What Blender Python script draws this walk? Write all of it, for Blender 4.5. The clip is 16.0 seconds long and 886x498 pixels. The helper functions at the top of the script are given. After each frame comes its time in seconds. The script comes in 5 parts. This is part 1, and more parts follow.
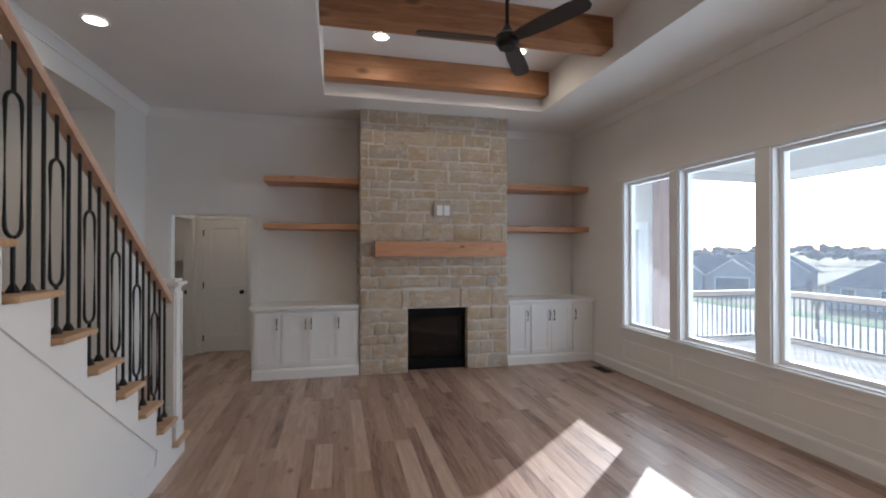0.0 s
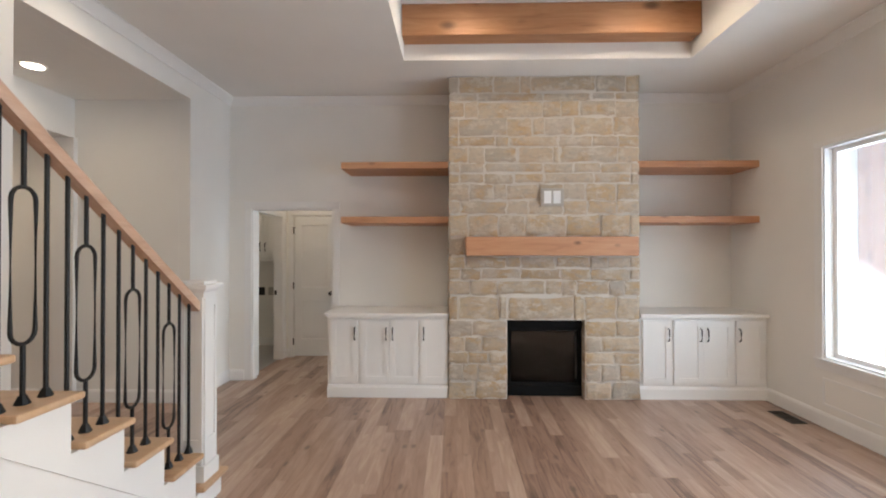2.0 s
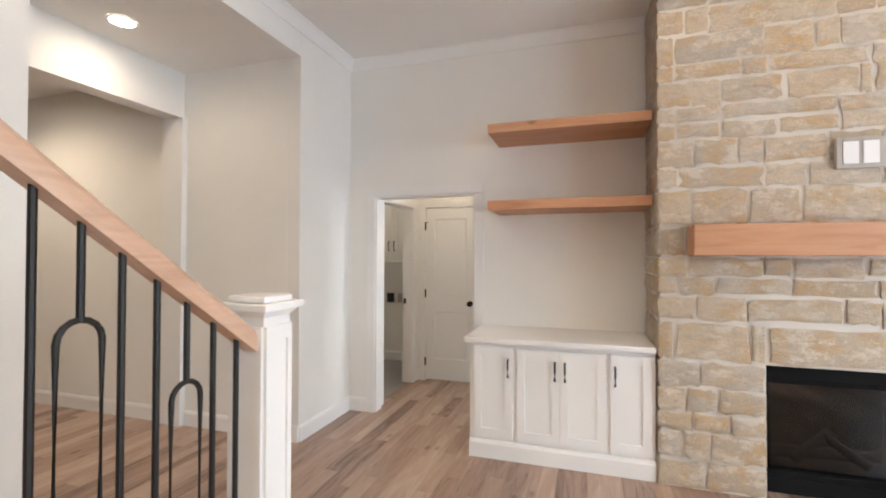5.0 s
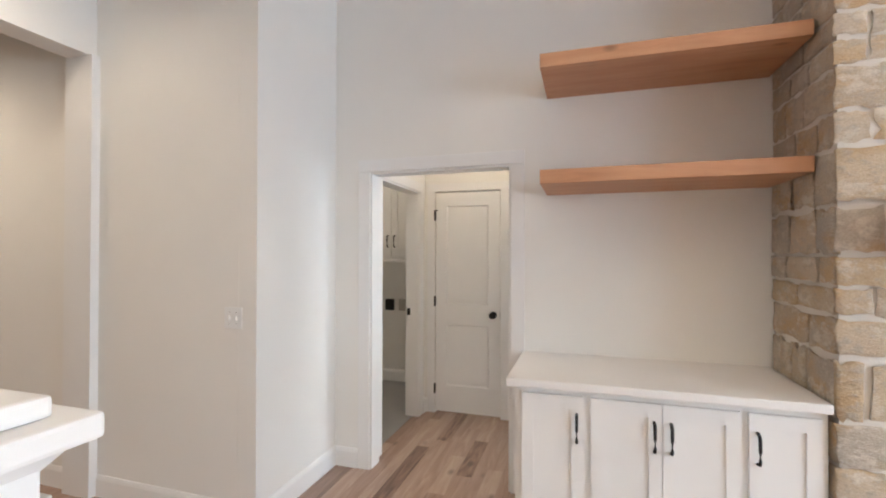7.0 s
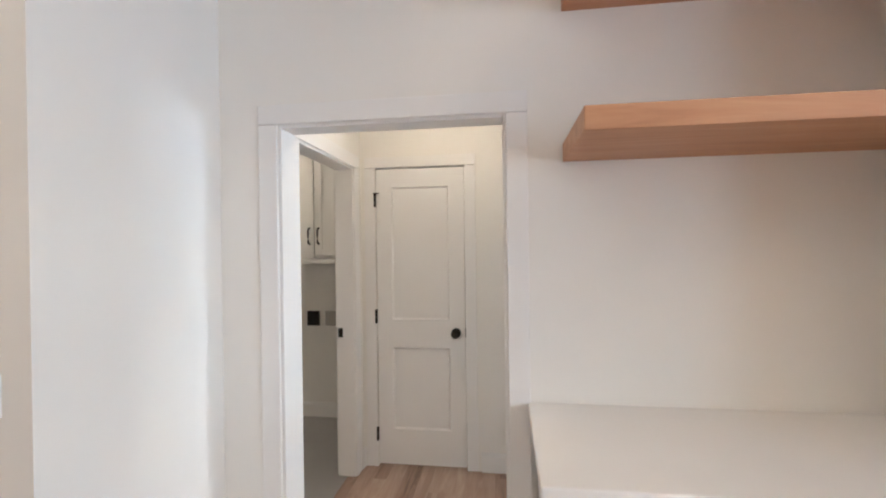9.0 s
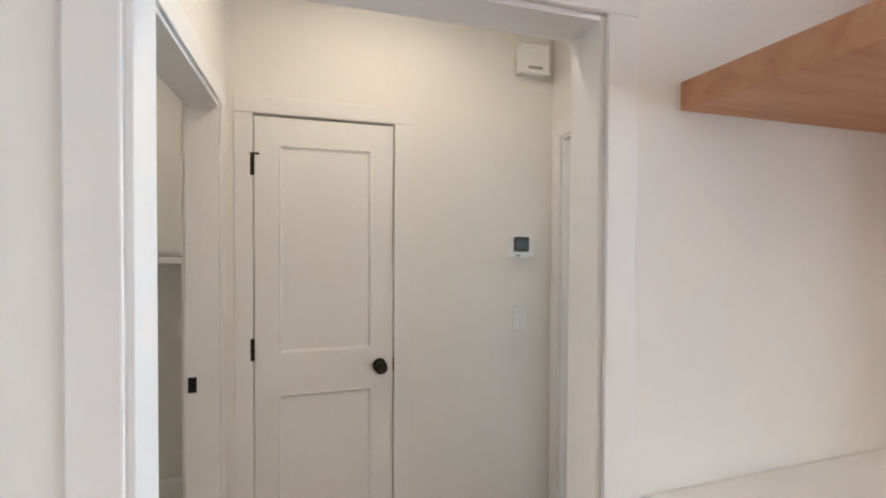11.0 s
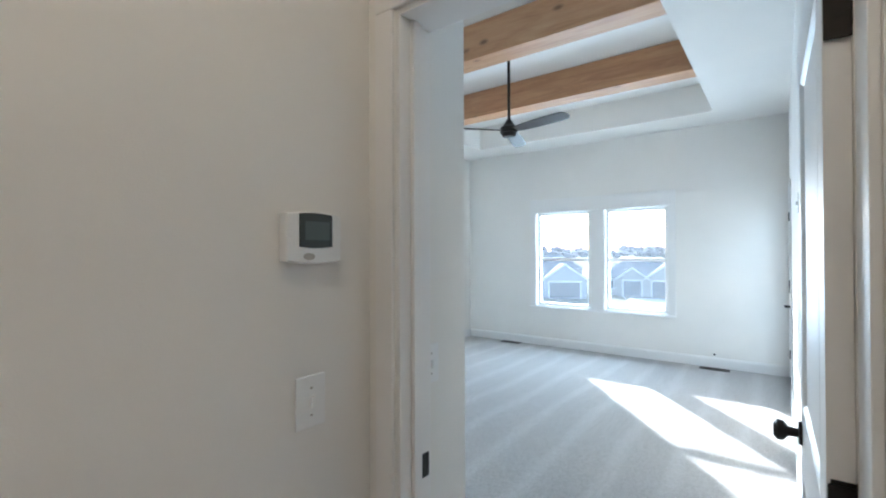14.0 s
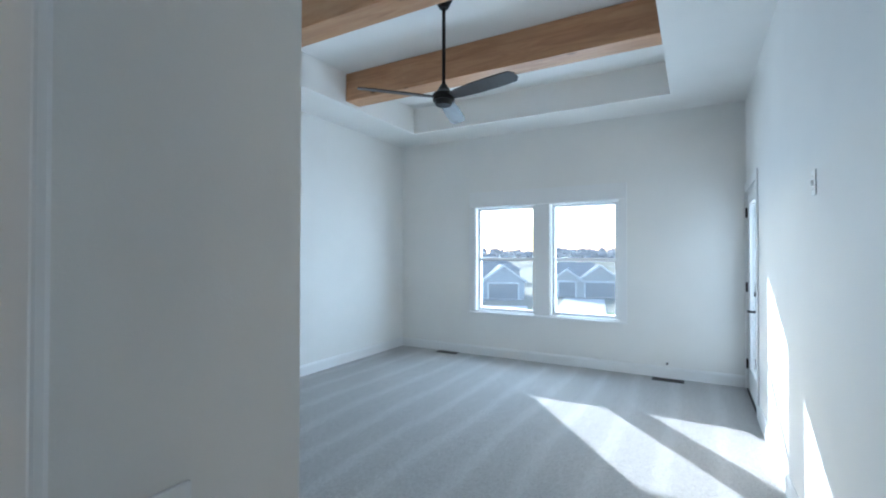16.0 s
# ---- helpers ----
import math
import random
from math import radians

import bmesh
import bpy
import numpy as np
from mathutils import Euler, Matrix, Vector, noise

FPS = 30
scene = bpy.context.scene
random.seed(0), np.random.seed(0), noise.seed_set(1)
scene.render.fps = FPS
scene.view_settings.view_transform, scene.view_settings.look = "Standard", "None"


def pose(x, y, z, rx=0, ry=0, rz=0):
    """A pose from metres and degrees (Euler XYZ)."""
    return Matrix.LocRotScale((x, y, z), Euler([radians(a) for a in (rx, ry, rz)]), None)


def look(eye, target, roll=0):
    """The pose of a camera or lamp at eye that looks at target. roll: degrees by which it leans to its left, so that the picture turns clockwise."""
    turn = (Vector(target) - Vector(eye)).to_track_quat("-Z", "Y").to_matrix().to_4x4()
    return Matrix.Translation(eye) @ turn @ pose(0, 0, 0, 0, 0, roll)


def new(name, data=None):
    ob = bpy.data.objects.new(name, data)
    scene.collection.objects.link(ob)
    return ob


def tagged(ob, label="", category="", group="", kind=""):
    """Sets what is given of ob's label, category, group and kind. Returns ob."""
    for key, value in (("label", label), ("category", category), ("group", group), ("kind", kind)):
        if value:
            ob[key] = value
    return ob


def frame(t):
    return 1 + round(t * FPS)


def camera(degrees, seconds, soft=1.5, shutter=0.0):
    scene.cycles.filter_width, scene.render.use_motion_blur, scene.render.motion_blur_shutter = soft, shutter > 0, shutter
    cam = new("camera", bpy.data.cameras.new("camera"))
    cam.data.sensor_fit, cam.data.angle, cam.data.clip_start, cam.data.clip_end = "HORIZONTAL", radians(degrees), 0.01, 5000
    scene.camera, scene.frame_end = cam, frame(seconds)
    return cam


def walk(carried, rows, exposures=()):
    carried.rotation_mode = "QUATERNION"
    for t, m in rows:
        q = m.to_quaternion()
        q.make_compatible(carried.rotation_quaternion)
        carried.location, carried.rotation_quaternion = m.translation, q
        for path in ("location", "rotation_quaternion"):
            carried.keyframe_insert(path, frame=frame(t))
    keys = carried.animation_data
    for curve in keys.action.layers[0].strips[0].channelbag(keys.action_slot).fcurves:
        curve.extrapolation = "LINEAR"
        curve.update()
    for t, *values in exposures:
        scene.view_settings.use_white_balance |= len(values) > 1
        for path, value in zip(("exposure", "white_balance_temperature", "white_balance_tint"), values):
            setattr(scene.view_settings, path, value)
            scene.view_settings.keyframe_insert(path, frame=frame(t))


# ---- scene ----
cam = camera(89.6, 16.0, 2.0)
PATH = [
    (0, (0.657, 0.530, 1.556), (1.115, 2.477, 1.567), -0.0),
    (0.5, (0.780, 0.771, 1.529), (1.091, 2.746, 1.548), 0.1),
    (1, (0.927, 1.028, 1.545), (1.099, 3.021, 1.557), 0.0),
    (1.5, (0.968, 1.311, 1.543), (1.035, 3.310, 1.552), -0.1),
    (2, (0.973, 1.578, 1.525), (0.927, 3.577, 1.539), -0.0),
    (2.5, (0.950, 1.853, 1.518), (0.763, 3.845, 1.532), 0.0),
    (3, (0.893, 2.114, 1.512), (0.556, 4.086, 1.527), 0.1),
    (3.5, (0.790, 2.364, 1.502), (0.324, 4.308, 1.522), 0.2),
    (4, (0.705, 2.595, 1.493), (0.126, 4.509, 1.515), 0.2),
    (4.2, (0.662, 2.664, 1.491), (0.058, 4.570, 1.522), 0.2),
    (6.5, (0.109, 3.814, 1.487), (-0.507, 5.717, 1.505), 0.1),
    (7, (-0.032, 4.065, 1.487), (-0.630, 5.973, 1.504), 0.1),
    (7.5, (-0.154, 4.307, 1.481), (-0.703, 6.230, 1.501), 0.1),
    (8, (-0.287, 4.547, 1.481), (-0.747, 6.493, 1.497), -0.0),
    (8.5, (-0.414, 4.761, 1.493), (-0.750, 6.732, 1.501), -0.4),
    (8.7, (-0.431, 4.876, 1.507), (-0.749, 6.850, 1.507), -0.6),
    (10.8, (-1.068, 5.859, 1.513), (-0.583, 7.802, 1.474), 0.3),
    (11, (-1.130, 5.952, 1.509), (-0.545, 7.864, 1.474), 0.3),
    (11.5, (-1.157, 6.192, 1.494), (-0.374, 8.032, 1.457), 0.3),
    (12, (-1.127, 6.436, 1.469), (-0.148, 8.177, 1.459), 0.3),
    (12.5, (-1.066, 6.653, 1.452), (0.111, 8.269, 1.468), 0.2),
    (13, (-0.990, 6.851, 1.450), (0.363, 8.323, 1.466), 0.0),
    (13.5, (-0.859, 7.029, 1.448), (0.630, 8.365, 1.469), -0.2),
    (14, (-0.698, 7.192, 1.446), (0.898, 8.397, 1.462), -0.2),
    (14.5, (-0.538, 7.324, 1.448), (1.132, 8.425, 1.459), -0.1),
    (15, (-0.354, 7.429, 1.441), (1.364, 8.454, 1.455), -0.1),
    (15.5, (-0.150, 7.508, 1.423), (1.591, 8.493, 1.441), -0.0),
    (16, (0.104, 7.570, 1.407), (1.845, 8.554, 1.429), 0.1),
]
walk(cam, [(t, look(eye, target, roll)) for t, eye, target, roll in PATH],
     exposures=[(0.0, 0.74, 5700, 10), (1.5, 1.44, 6030, 10), (3.5, 2.08, 6150, 10), (7.0, 2.25, 5930, 10), (11.5, 2.36, 5730, 9), (13.5, 2.02, 5580, 7), (14.5, 1.6, 5450, 7), (15.2, 1.36, 5380, 7), (16.0, 1.26, 5270, 6)])

# ---- world, sun, sky ----
world = bpy.data.worlds.new("sky")
scene.world = world
world.use_nodes = True
wn = world.node_tree
sky = wn.nodes.new("ShaderNodeTexSky")
sky.sky_type = "NISHITA"
sky.sun_disc = False
SUN_ELEV, SUN_AZ = radians(19.3), radians(39.0)   # azimuth from +x towards +y
sky.sun_elevation = SUN_ELEV
sky.sun_rotation = radians(90) - SUN_AZ
sky.air_density, sky.dust_density, sky.ozone_density = 1.0, 2.0, 1.0
wn.links.new(sky.outputs[0], wn.nodes["Background"].inputs[0])
wn.nodes["Background"].inputs[1].default_value = 0.15


def lamp(name, kind, m, energy, color=(1, 1, 1), **kw):
    data = bpy.data.lights.new(name, kind)
    data.energy, data.color = energy, color
    for k, v in kw.items():
        if k == "size":
            data.size = v
        elif k == "size_y":
            data.shape, data.size_y = "RECTANGLE", v
        elif k == "angle":
            data.angle = v
        elif k == "spot":
            data.spot_size, data.spot_blend = radians(v), 0.6
        elif k == "soft":
            data.shadow_soft_size = v
    ob = new(name, data)
    ob.matrix_world = m
    return ob


sun_from = Vector((math.cos(SUN_AZ) * math.cos(SUN_ELEV), math.sin(SUN_AZ) * math.cos(SUN_ELEV), math.sin(SUN_ELEV)))
lamp("sun", "SUN", look(tuple(sun_from * 50), (0, 0, 0)), 5.0, (1.0, 0.97, 0.92), angle=radians(0.6))
SKY_W = 0.36
# daylight entering the window openings
lamp("sky_light", "AREA", look((4.9, 3.4, 1.65), (0, 3.4, 1.25)), 168 * SKY_W, (0.76, 0.88, 1.0), size=5.4, size_y=2.2)
lamp("sky_light", "AREA", look((6.3, 9.3, 1.45), (0, 9.3, 1.1)), 188 * SKY_W, (0.73, 0.88, 1.0), size=2.3, size_y=1.8)
lamp("sky_light", "AREA", look((5.2, 6.9, 1.2), (5.2, 12, 1.0)), 5 * SKY_W, (0.76, 0.89, 1.0), size=0.7, size_y=1.7)

# ---- materials ----
def mat(name):
    m = bpy.data.materials.new(name)
    m.use_nodes = True
    return m, m.node_tree, m.node_tree.nodes["Principled BSDF"]


def node(nt, kind, **kw):
    n = nt.nodes.new(kind)
    for k, v in kw.items():
        n.inputs[k].default_value = v
    return n


def ramp(nt, fac, stops):
    r = nt.nodes.new("ShaderNodeValToRGB")
    e = r.color_ramp.elements
    while len(e) < len(stops):
        e.new(0.5)
    for el, (p, c) in zip(e, stops):
        el.position, el.color = p, (*c, 1)
    nt.links.new(fac, r.inputs[0])
    return r.outputs[0]


def mixc(nt, fac, a, b, mode="MIX"):
    n = nt.nodes.new("ShaderNodeMix")
    n.data_type, n.blend_type = "RGBA", mode
    for sock, v in ((n.inputs[0], fac), (n.inputs[6], a), (n.inputs[7], b)):
        if isinstance(v, (int, float)):
            sock.default_value = v
        elif isinstance(v, tuple):
            sock.default_value = (*v, 1)
        else:
            nt.links.new(v, sock)
    return n.outputs[2]


def mathn(nt, op, a, b=0.0):
    n = nt.nodes.new("ShaderNodeMath")
    n.operation = op
    for sock, v in zip(n.inputs, (a, b)):
        if isinstance(v, (int, float)):
            sock.default_value = v
        else:
            nt.links.new(v, sock)
    return n.outputs[0]


def position(nt, scale=(1, 1, 1), shift=None):
    g = nt.nodes.new("ShaderNodeNewGeometry")
    mp = nt.nodes.new("ShaderNodeMapping")
    mp.inputs["Scale"].default_value = scale
    nt.links.new(g.outputs["Position"], mp.inputs[0])
    if shift is not None:
        nt.links.new(shift, mp.inputs["Location"])
    return mp.outputs[0], g


def noise_tex(nt, vec, scale, detail=4.0, rough=0.55, dist=0.0):
    n = node(nt, "ShaderNodeTexNoise", Scale=scale, Detail=detail, Roughness=rough, Distortion=dist)
    nt.links.new(vec, n.inputs["Vector"])
    return n.outputs[0]


def bump(nt, bsdf, height, strength, distance):
    b = node(nt, "ShaderNodeBump", Strength=strength, Distance=distance)
    nt.links.new(height, b.inputs["Height"])
    nt.links.new(b.outputs[0], bsdf.inputs["Normal"])


def random_value(nt):
    oi, g = nt.nodes.new("ShaderNodeObjectInfo"), nt.nodes.new("ShaderNodeNewGeometry")
    return mathn(nt, "FRACT", mathn(nt, "ADD", mathn(nt, "MULTIPLY", oi.outputs["Random"], 7.31), mathn(nt, "MULTIPLY", g.outputs["Random Per Island"], 5.7)))


def paint(name, color, rough=0.6, var=0.03, grain=0.12, scale=260):
    m, nt, b = mat(name)
    p, _ = position(nt)
    big = noise_tex(nt, p, 1.3, 3)
    dark = tuple(c * (1 - var) for c in color)
    light = tuple(min(1, c * (1 + var * 0.5)) for c in color)
    nt.links.new(ramp(nt, big, [(0.3, dark), (0.7, light)]), b.inputs["Base Color"])
    b.inputs["Roughness"].default_value = rough
    bump(nt, b, noise_tex(nt, p, scale, 2), grain, 0.002)
    return m


def metal(name, color, rough, metallic=1.0):
    m, nt, b = mat(name)
    p, _ = position(nt)
    n = noise_tex(nt, p, 60, 3)
    nt.links.new(ramp(nt, n, [(0.3, tuple(c * 0.8 for c in color)), (0.7, tuple(c * 1.2 for c in color))]), b.inputs["Base Color"])
    b.inputs["Metallic"].default_value = metallic
    nt.links.new(mathn(nt, "ADD", mathn(nt, "MULTIPLY", n, 0.2), rough - 0.1), b.inputs["Roughness"])
    return m


def wood(name, stops, axis=1, knots=0.5, rough=0.5, spread=0.25, fine=1.0, grainy=0.25, knot=(0.10, 0.26)):
    """Planed wood whose grain runs along the given axis; tone varies from piece to piece."""
    m, nt, b = mat(name)
    r = random_value(nt)
    comb = nt.nodes.new("ShaderNodeCombineXYZ")
    for i in range(3):
        nt.links.new(mathn(nt, "MULTIPLY", r, 13.0 + 7 * i), comb.inputs[i])
    along, across = 1.0, 9.0
    sc = [across] * 3
    sc[axis] = along
    p, _ = position(nt, tuple(sc), comb.outputs[0])
    rings = noise_tex(nt, p, 1.6 * fine, 5, 0.6, 1.2)
    sc2 = [70.0] * 3
    sc2[axis] = 2.5
    p2, _ = position(nt, tuple(sc2), comb.outputs[0])
    fibres = noise_tex(nt, p2, 1.0, 3)
    tone = mathn(nt, "ADD", mathn(nt, "MULTIPLY", rings, 0.75), mathn(nt, "ADD", mathn(nt, "MULTIPLY", fibres, 0.18), mathn(nt, "MULTIPLY", mathn(nt, "SUBTRACT", r, 0.45), spread)))
    col = ramp(nt, tone, stops)
    if knots:
        sk = [5.0] * 3
        sk[axis] = 2.6
        pk, _ = position(nt, tuple(sk), comb.outputs[0])
        v = node(nt, "ShaderNodeTexVoronoi", Scale=1.0)
        nt.links.new(pk, v.inputs["Vector"])
        k = ramp(nt, v.outputs["Distance"], [(knot[0], (1, 1, 1)), (knot[1], (0, 0, 0))])
        col = mixc(nt, mathn(nt, "MULTIPLY", k, knots), col, tuple(c * 0.28 for c in stops[0][1]))
    nt.links.new(col, b.inputs["Base Color"])
    nt.links.new(mathn(nt, "ADD", mathn(nt, "MULTIPLY", fibres, 0.2), rough - 0.1), b.inputs["Roughness"])
    bump(nt, b, fibres, grainy, 0.002)
    return m


WALL = paint("wall_paint", (0.84, 0.82, 0.782), 0.75)
CEIL = paint("ceiling_paint", (0.84, 0.822, 0.787), 0.85)
TRIM = paint("trim_paint", (0.84, 0.83, 0.815), 0.42, 0.02, 0.05, 120)
CABINET = paint("cabinet_paint", (0.83, 0.82, 0.80), 0.42, 0.02, 0.08, 140)
STONE_TOP = paint("countertop_stone", (0.82, 0.80, 0.775), 0.3, 0.05, 0.02, 40)
BLACK = metal("black_iron", (0.012, 0.011, 0.011), 0.5, 0.3)
BRONZE = metal("dark_bronze", (0.018, 0.015, 0.013), 0.42, 0.6)
FIRE_BLACK = paint("firebox_black", (0.006, 0.006, 0.006), 0.7, 0.2, 0.05)
FIRE_BLACK.node_tree.nodes["Principled BSDF"].inputs["Specular IOR Level"].default_value = 0.15
FAN_WOOD = wood("fan_blade_wood", [(0.2, (0.02, 0.013, 0.01)), (0.8, (0.045, 0.03, 0.022))], 0, 0, 0.5)
PLASTIC = paint("white_plastic", (0.86, 0.86, 0.85), 0.3, 0.02, 0.02)
GREY_PLATE = paint("grey_plate", (0.44, 0.41, 0.37), 0.5, 0.05, 0.03)
SCREEN = paint("lcd_screen", (0.055, 0.065, 0.065), 0.2, 0.1, 0.0)
LCD = paint("lcd_face", (0.10, 0.125, 0.12), 0.25)
MORTAR = paint("mortar", (0.70, 0.655, 0.59), 0.95, 0.16, 0.8, 90)
GREY_TILE = paint("grey_tile", (0.30, 0.29, 0.28), 0.5, 0.1, 0.1, 60)
BEAM_Y = wood("cedar_beam_y", [(0.25, (0.36, 0.175, 0.085)), (0.5, (0.52, 0.29, 0.15)), (0.8, (0.63, 0.39, 0.22))], 1, 0.85, 0.55, knot=(0.05, 0.15))
BEAM_X = wood("cedar_beam_x", [(0.25, (0.25, 0.105, 0.045)), (0.5, (0.42, 0.20, 0.09)), (0.8, (0.55, 0.30, 0.15))], 0, 0.75, 0.55)
SHELF = wood("shelf_wood", [(0.25, (0.34, 0.15, 0.075)), (0.5, (0.50, 0.25, 0.13)), (0.8, (0.60, 0.34, 0.19))], 0, 0.8, 0.5, knot=(0.04, 0.13))
OAK_X = wood("stair_oak_x", [(0.25, (0.42, 0.25, 0.14)), (0.5, (0.56, 0.37, 0.22)), (0.8, (0.66, 0.46, 0.30))], 0, 0.2, 0.4)
OAK_Y = wood("stair_oak_y", [(0.25, (0.44, 0.27, 0.18)), (0.5, (0.58, 0.39, 0.28)), (0.8, (0.68, 0.50, 0.38))], 1, 0.2, 0.4)
FLOOR = wood("hickory_floor", [(0.18, (0.12, 0.06, 0.038)), (0.36, (0.30, 0.18, 0.125)), (0.6, (0.42, 0.28, 0.202)), (0.85, (0.55, 0.41, 0.315))], 1, 0.6, 0.50, 0.42, 1.2, knot=(0.05, 0.15))
FLOOR.node_tree.nodes["Principled BSDF"].inputs["Specular IOR Level"].default_value = 0.9
FLOOR.node_tree.nodes["Principled BSDF"].inputs["Coat Weight"].default_value = 0.6
FLOOR.node_tree.nodes["Principled BSDF"].inputs["Coat Roughness"].default_value = 0.27
SUBFLOOR = paint("floor_gap", (0.05, 0.03, 0.02), 0.8)
DECK_WOOD = wood("deck_cedar", [(0.2, (0.50, 0.38, 0.28)), (0.8, (0.68, 0.56, 0.45))], 1, 0.2, 0.7)
POST_WOOD = wood("post_cedar", [(0.2, (0.30, 0.13, 0.07)), (0.8, (0.48, 0.25, 0.15))], 2, 0.3, 0.7)


def stone_material():
    m, nt, b = mat("limestone")
    r = random_value(nt)
    comb = nt.nodes.new("ShaderNodeCombineXYZ")
    for i in range(3):
        nt.links.new(mathn(nt, "MULTIPLY", r, 9.0 + 5 * i), comb.inputs[i])
    p, _ = position(nt, (1, 1, 1.6), comb.outputs[0])
    big, mid, fine = noise_tex(nt, p, 4.5, 4), noise_tex(nt, p, 18, 5), noise_tex(nt, p, 110, 3)
    base = ramp(nt, r, [(0.0, (0.50, 0.375, 0.24)), (0.2, (0.56, 0.47, 0.36)), (0.4, (0.50, 0.37, 0.22)), (0.55, (0.42, 0.375, 0.325)), (0.7, (0.56, 0.445, 0.305)), (0.85, (0.51, 0.445, 0.37)), (1.0, (0.45, 0.32, 0.18))])
    rust = mixc(nt, ramp(nt, big, [(0.48, (0, 0, 0)), (0.62, (0.85, 0.85, 0.85))]), base, (0.50, 0.325, 0.15))
    grey = mixc(nt, ramp(nt, mid, [(0.50, (0, 0, 0)), (0.62, (0.6, 0.6, 0.6))]), rust, (0.385, 0.35, 0.305))
    smear = noise_tex(nt, p, 8.0, 6, 0.7)
    pale = mixc(nt, ramp(nt, smear, [(0.52, (0, 0, 0)), (0.62, (0.8, 0.8, 0.8))]), grey, (0.66, 0.60, 0.505))
    col = mixc(nt, 0.2, pale, ramp(nt, fine, [(0.35, (0.24, 0.2, 0.15)), (0.65, (0.66, 0.6, 0.5))]))
    nt.links.new(col, b.inputs["Base Color"])
    b.inputs["Roughness"].default_value = 0.9
    bump(nt, b, mathn(nt, "ADD", mathn(nt, "MULTIPLY", mid, 0.7), mathn(nt, "MULTIPLY", fine, 0.3)), 0.8, 0.016)
    return m


STONE = stone_material()


def carpet_material():
    m, nt, b = mat("cut_pile_carpet")
    p, _ = position(nt)
    w = node(nt, "ShaderNodeTexWave", Scale=0.87, Distortion=2.2, Detail=2.0)   # vacuum strokes, 0.36 m apart
    w.bands_direction = "Y"
    w.inputs["Detail Scale"].default_value = 0.8
    mp, _ = position(nt, (0.7, 1.0, 1))
    nt.links.new(mp, w.inputs["Vector"])
    tuft, patch = noise_tex(nt, p, 300, 2), noise_tex(nt, p, 55, 5)
    base = ramp(nt, w.outputs[1], [(0.3, (0.479, 0.462, 0.445)), (0.72, (0.519, 0.502, 0.484)), (0.97, (0.661, 0.644, 0.627))])
    col = mixc(nt, 0.6, base, ramp(nt, mathn(nt, "ADD", mathn(nt, "MULTIPLY", tuft, 0.5), mathn(nt, "MULTIPLY", patch, 0.5)), [(0.35, (0.308, 0.296, 0.285)), (0.65, (0.707, 0.684, 0.661))]))
    nt.links.new(col, b.inputs["Base Color"])
    b.inputs["Roughness"].default_value = 1.0
    b.inputs["Sheen Weight"].default_value = 0.25
    bump(nt, b, mathn(nt, "ADD", tuft, patch), 0.9, 0.012)
    return m


CARPET = carpet_material()


def glass_material(name, tint=(0.97, 0.985, 0.98), veil=0.055):
    m, nt, b = mat(name)
    t = nt.nodes.new("ShaderNodeBsdfTransparent")
    t.inputs[0].default_value = (*tint, 1)
    g = nt.nodes.new("ShaderNodeBsdfGlossy")
    g.inputs["Roughness"].default_value = 0.02
    lw = node(nt, "ShaderNodeLayerWeight", Blend=0.5)
    f = mathn(nt, "ADD", mathn(nt, "MULTIPLY", mathn(nt, "POWER", lw.outputs["Facing"], 5.0), 0.7), 0.04)
    mx = nt.nodes.new("ShaderNodeMixShader")
    nt.links.new(f, mx.inputs[0])
    nt.links.new(t.outputs[0], mx.inputs[1])
    nt.links.new(g.outputs[0], mx.inputs[2])
    # pale translucent share imitates glare haze over the view outside
    haze = nt.nodes.new("ShaderNodeBsdfTranslucent")
    haze.inputs[0].default_value = (0.9, 0.93, 1.0, 1)
    veil_mix = nt.nodes.new("ShaderNodeMixShader")
    veil_mix.inputs[0].default_value = veil
    nt.links.new(mx.outputs[0], veil_mix.inputs[1])
    nt.links.new(haze.outputs[0], veil_mix.inputs[2])
    nt.links.new(veil_mix.outputs[0], nt.nodes["Material Output"].inputs[0])
    return m


# strength of the imitated glare haze differs from room to room
GLASS = glass_material("window_glass", veil=0.055)
BED_GLASS = glass_material("bedroom_window_glass", veil=0.012)
FIREGLASS = glass_material("fire_glass", (0.16, 0.16, 0.16), 0.0)


def glow(name, color, strength):
    m, nt, b = mat(name)
    b.inputs["Base Color"].default_value = (*color, 1)
    b.inputs["Emission Color"].default_value = (*color, 1)
    b.inputs["Emission Strength"].default_value = strength
    return m


LENS = glow("downlight_lens", (1.0, 0.86, 0.66), 14)


def outdoor(name, a, c, scale, rough=0.9, strength=0.4):
    m, nt, b = mat(name)
    p, _ = position(nt)
    n = noise_tex(nt, p, scale, 6)
    nt.links.new(ramp(nt, n, [(0.35, a), (0.65, c)]), b.inputs["Base Color"])
    b.inputs["Roughness"].default_value = rough
    b.inputs["Specular IOR Level"].default_value = 0.1 if rough > 0.5 else 0.5
    bump(nt, b, noise_tex(nt, p, scale * 12, 3), strength, 0.02)
    return m


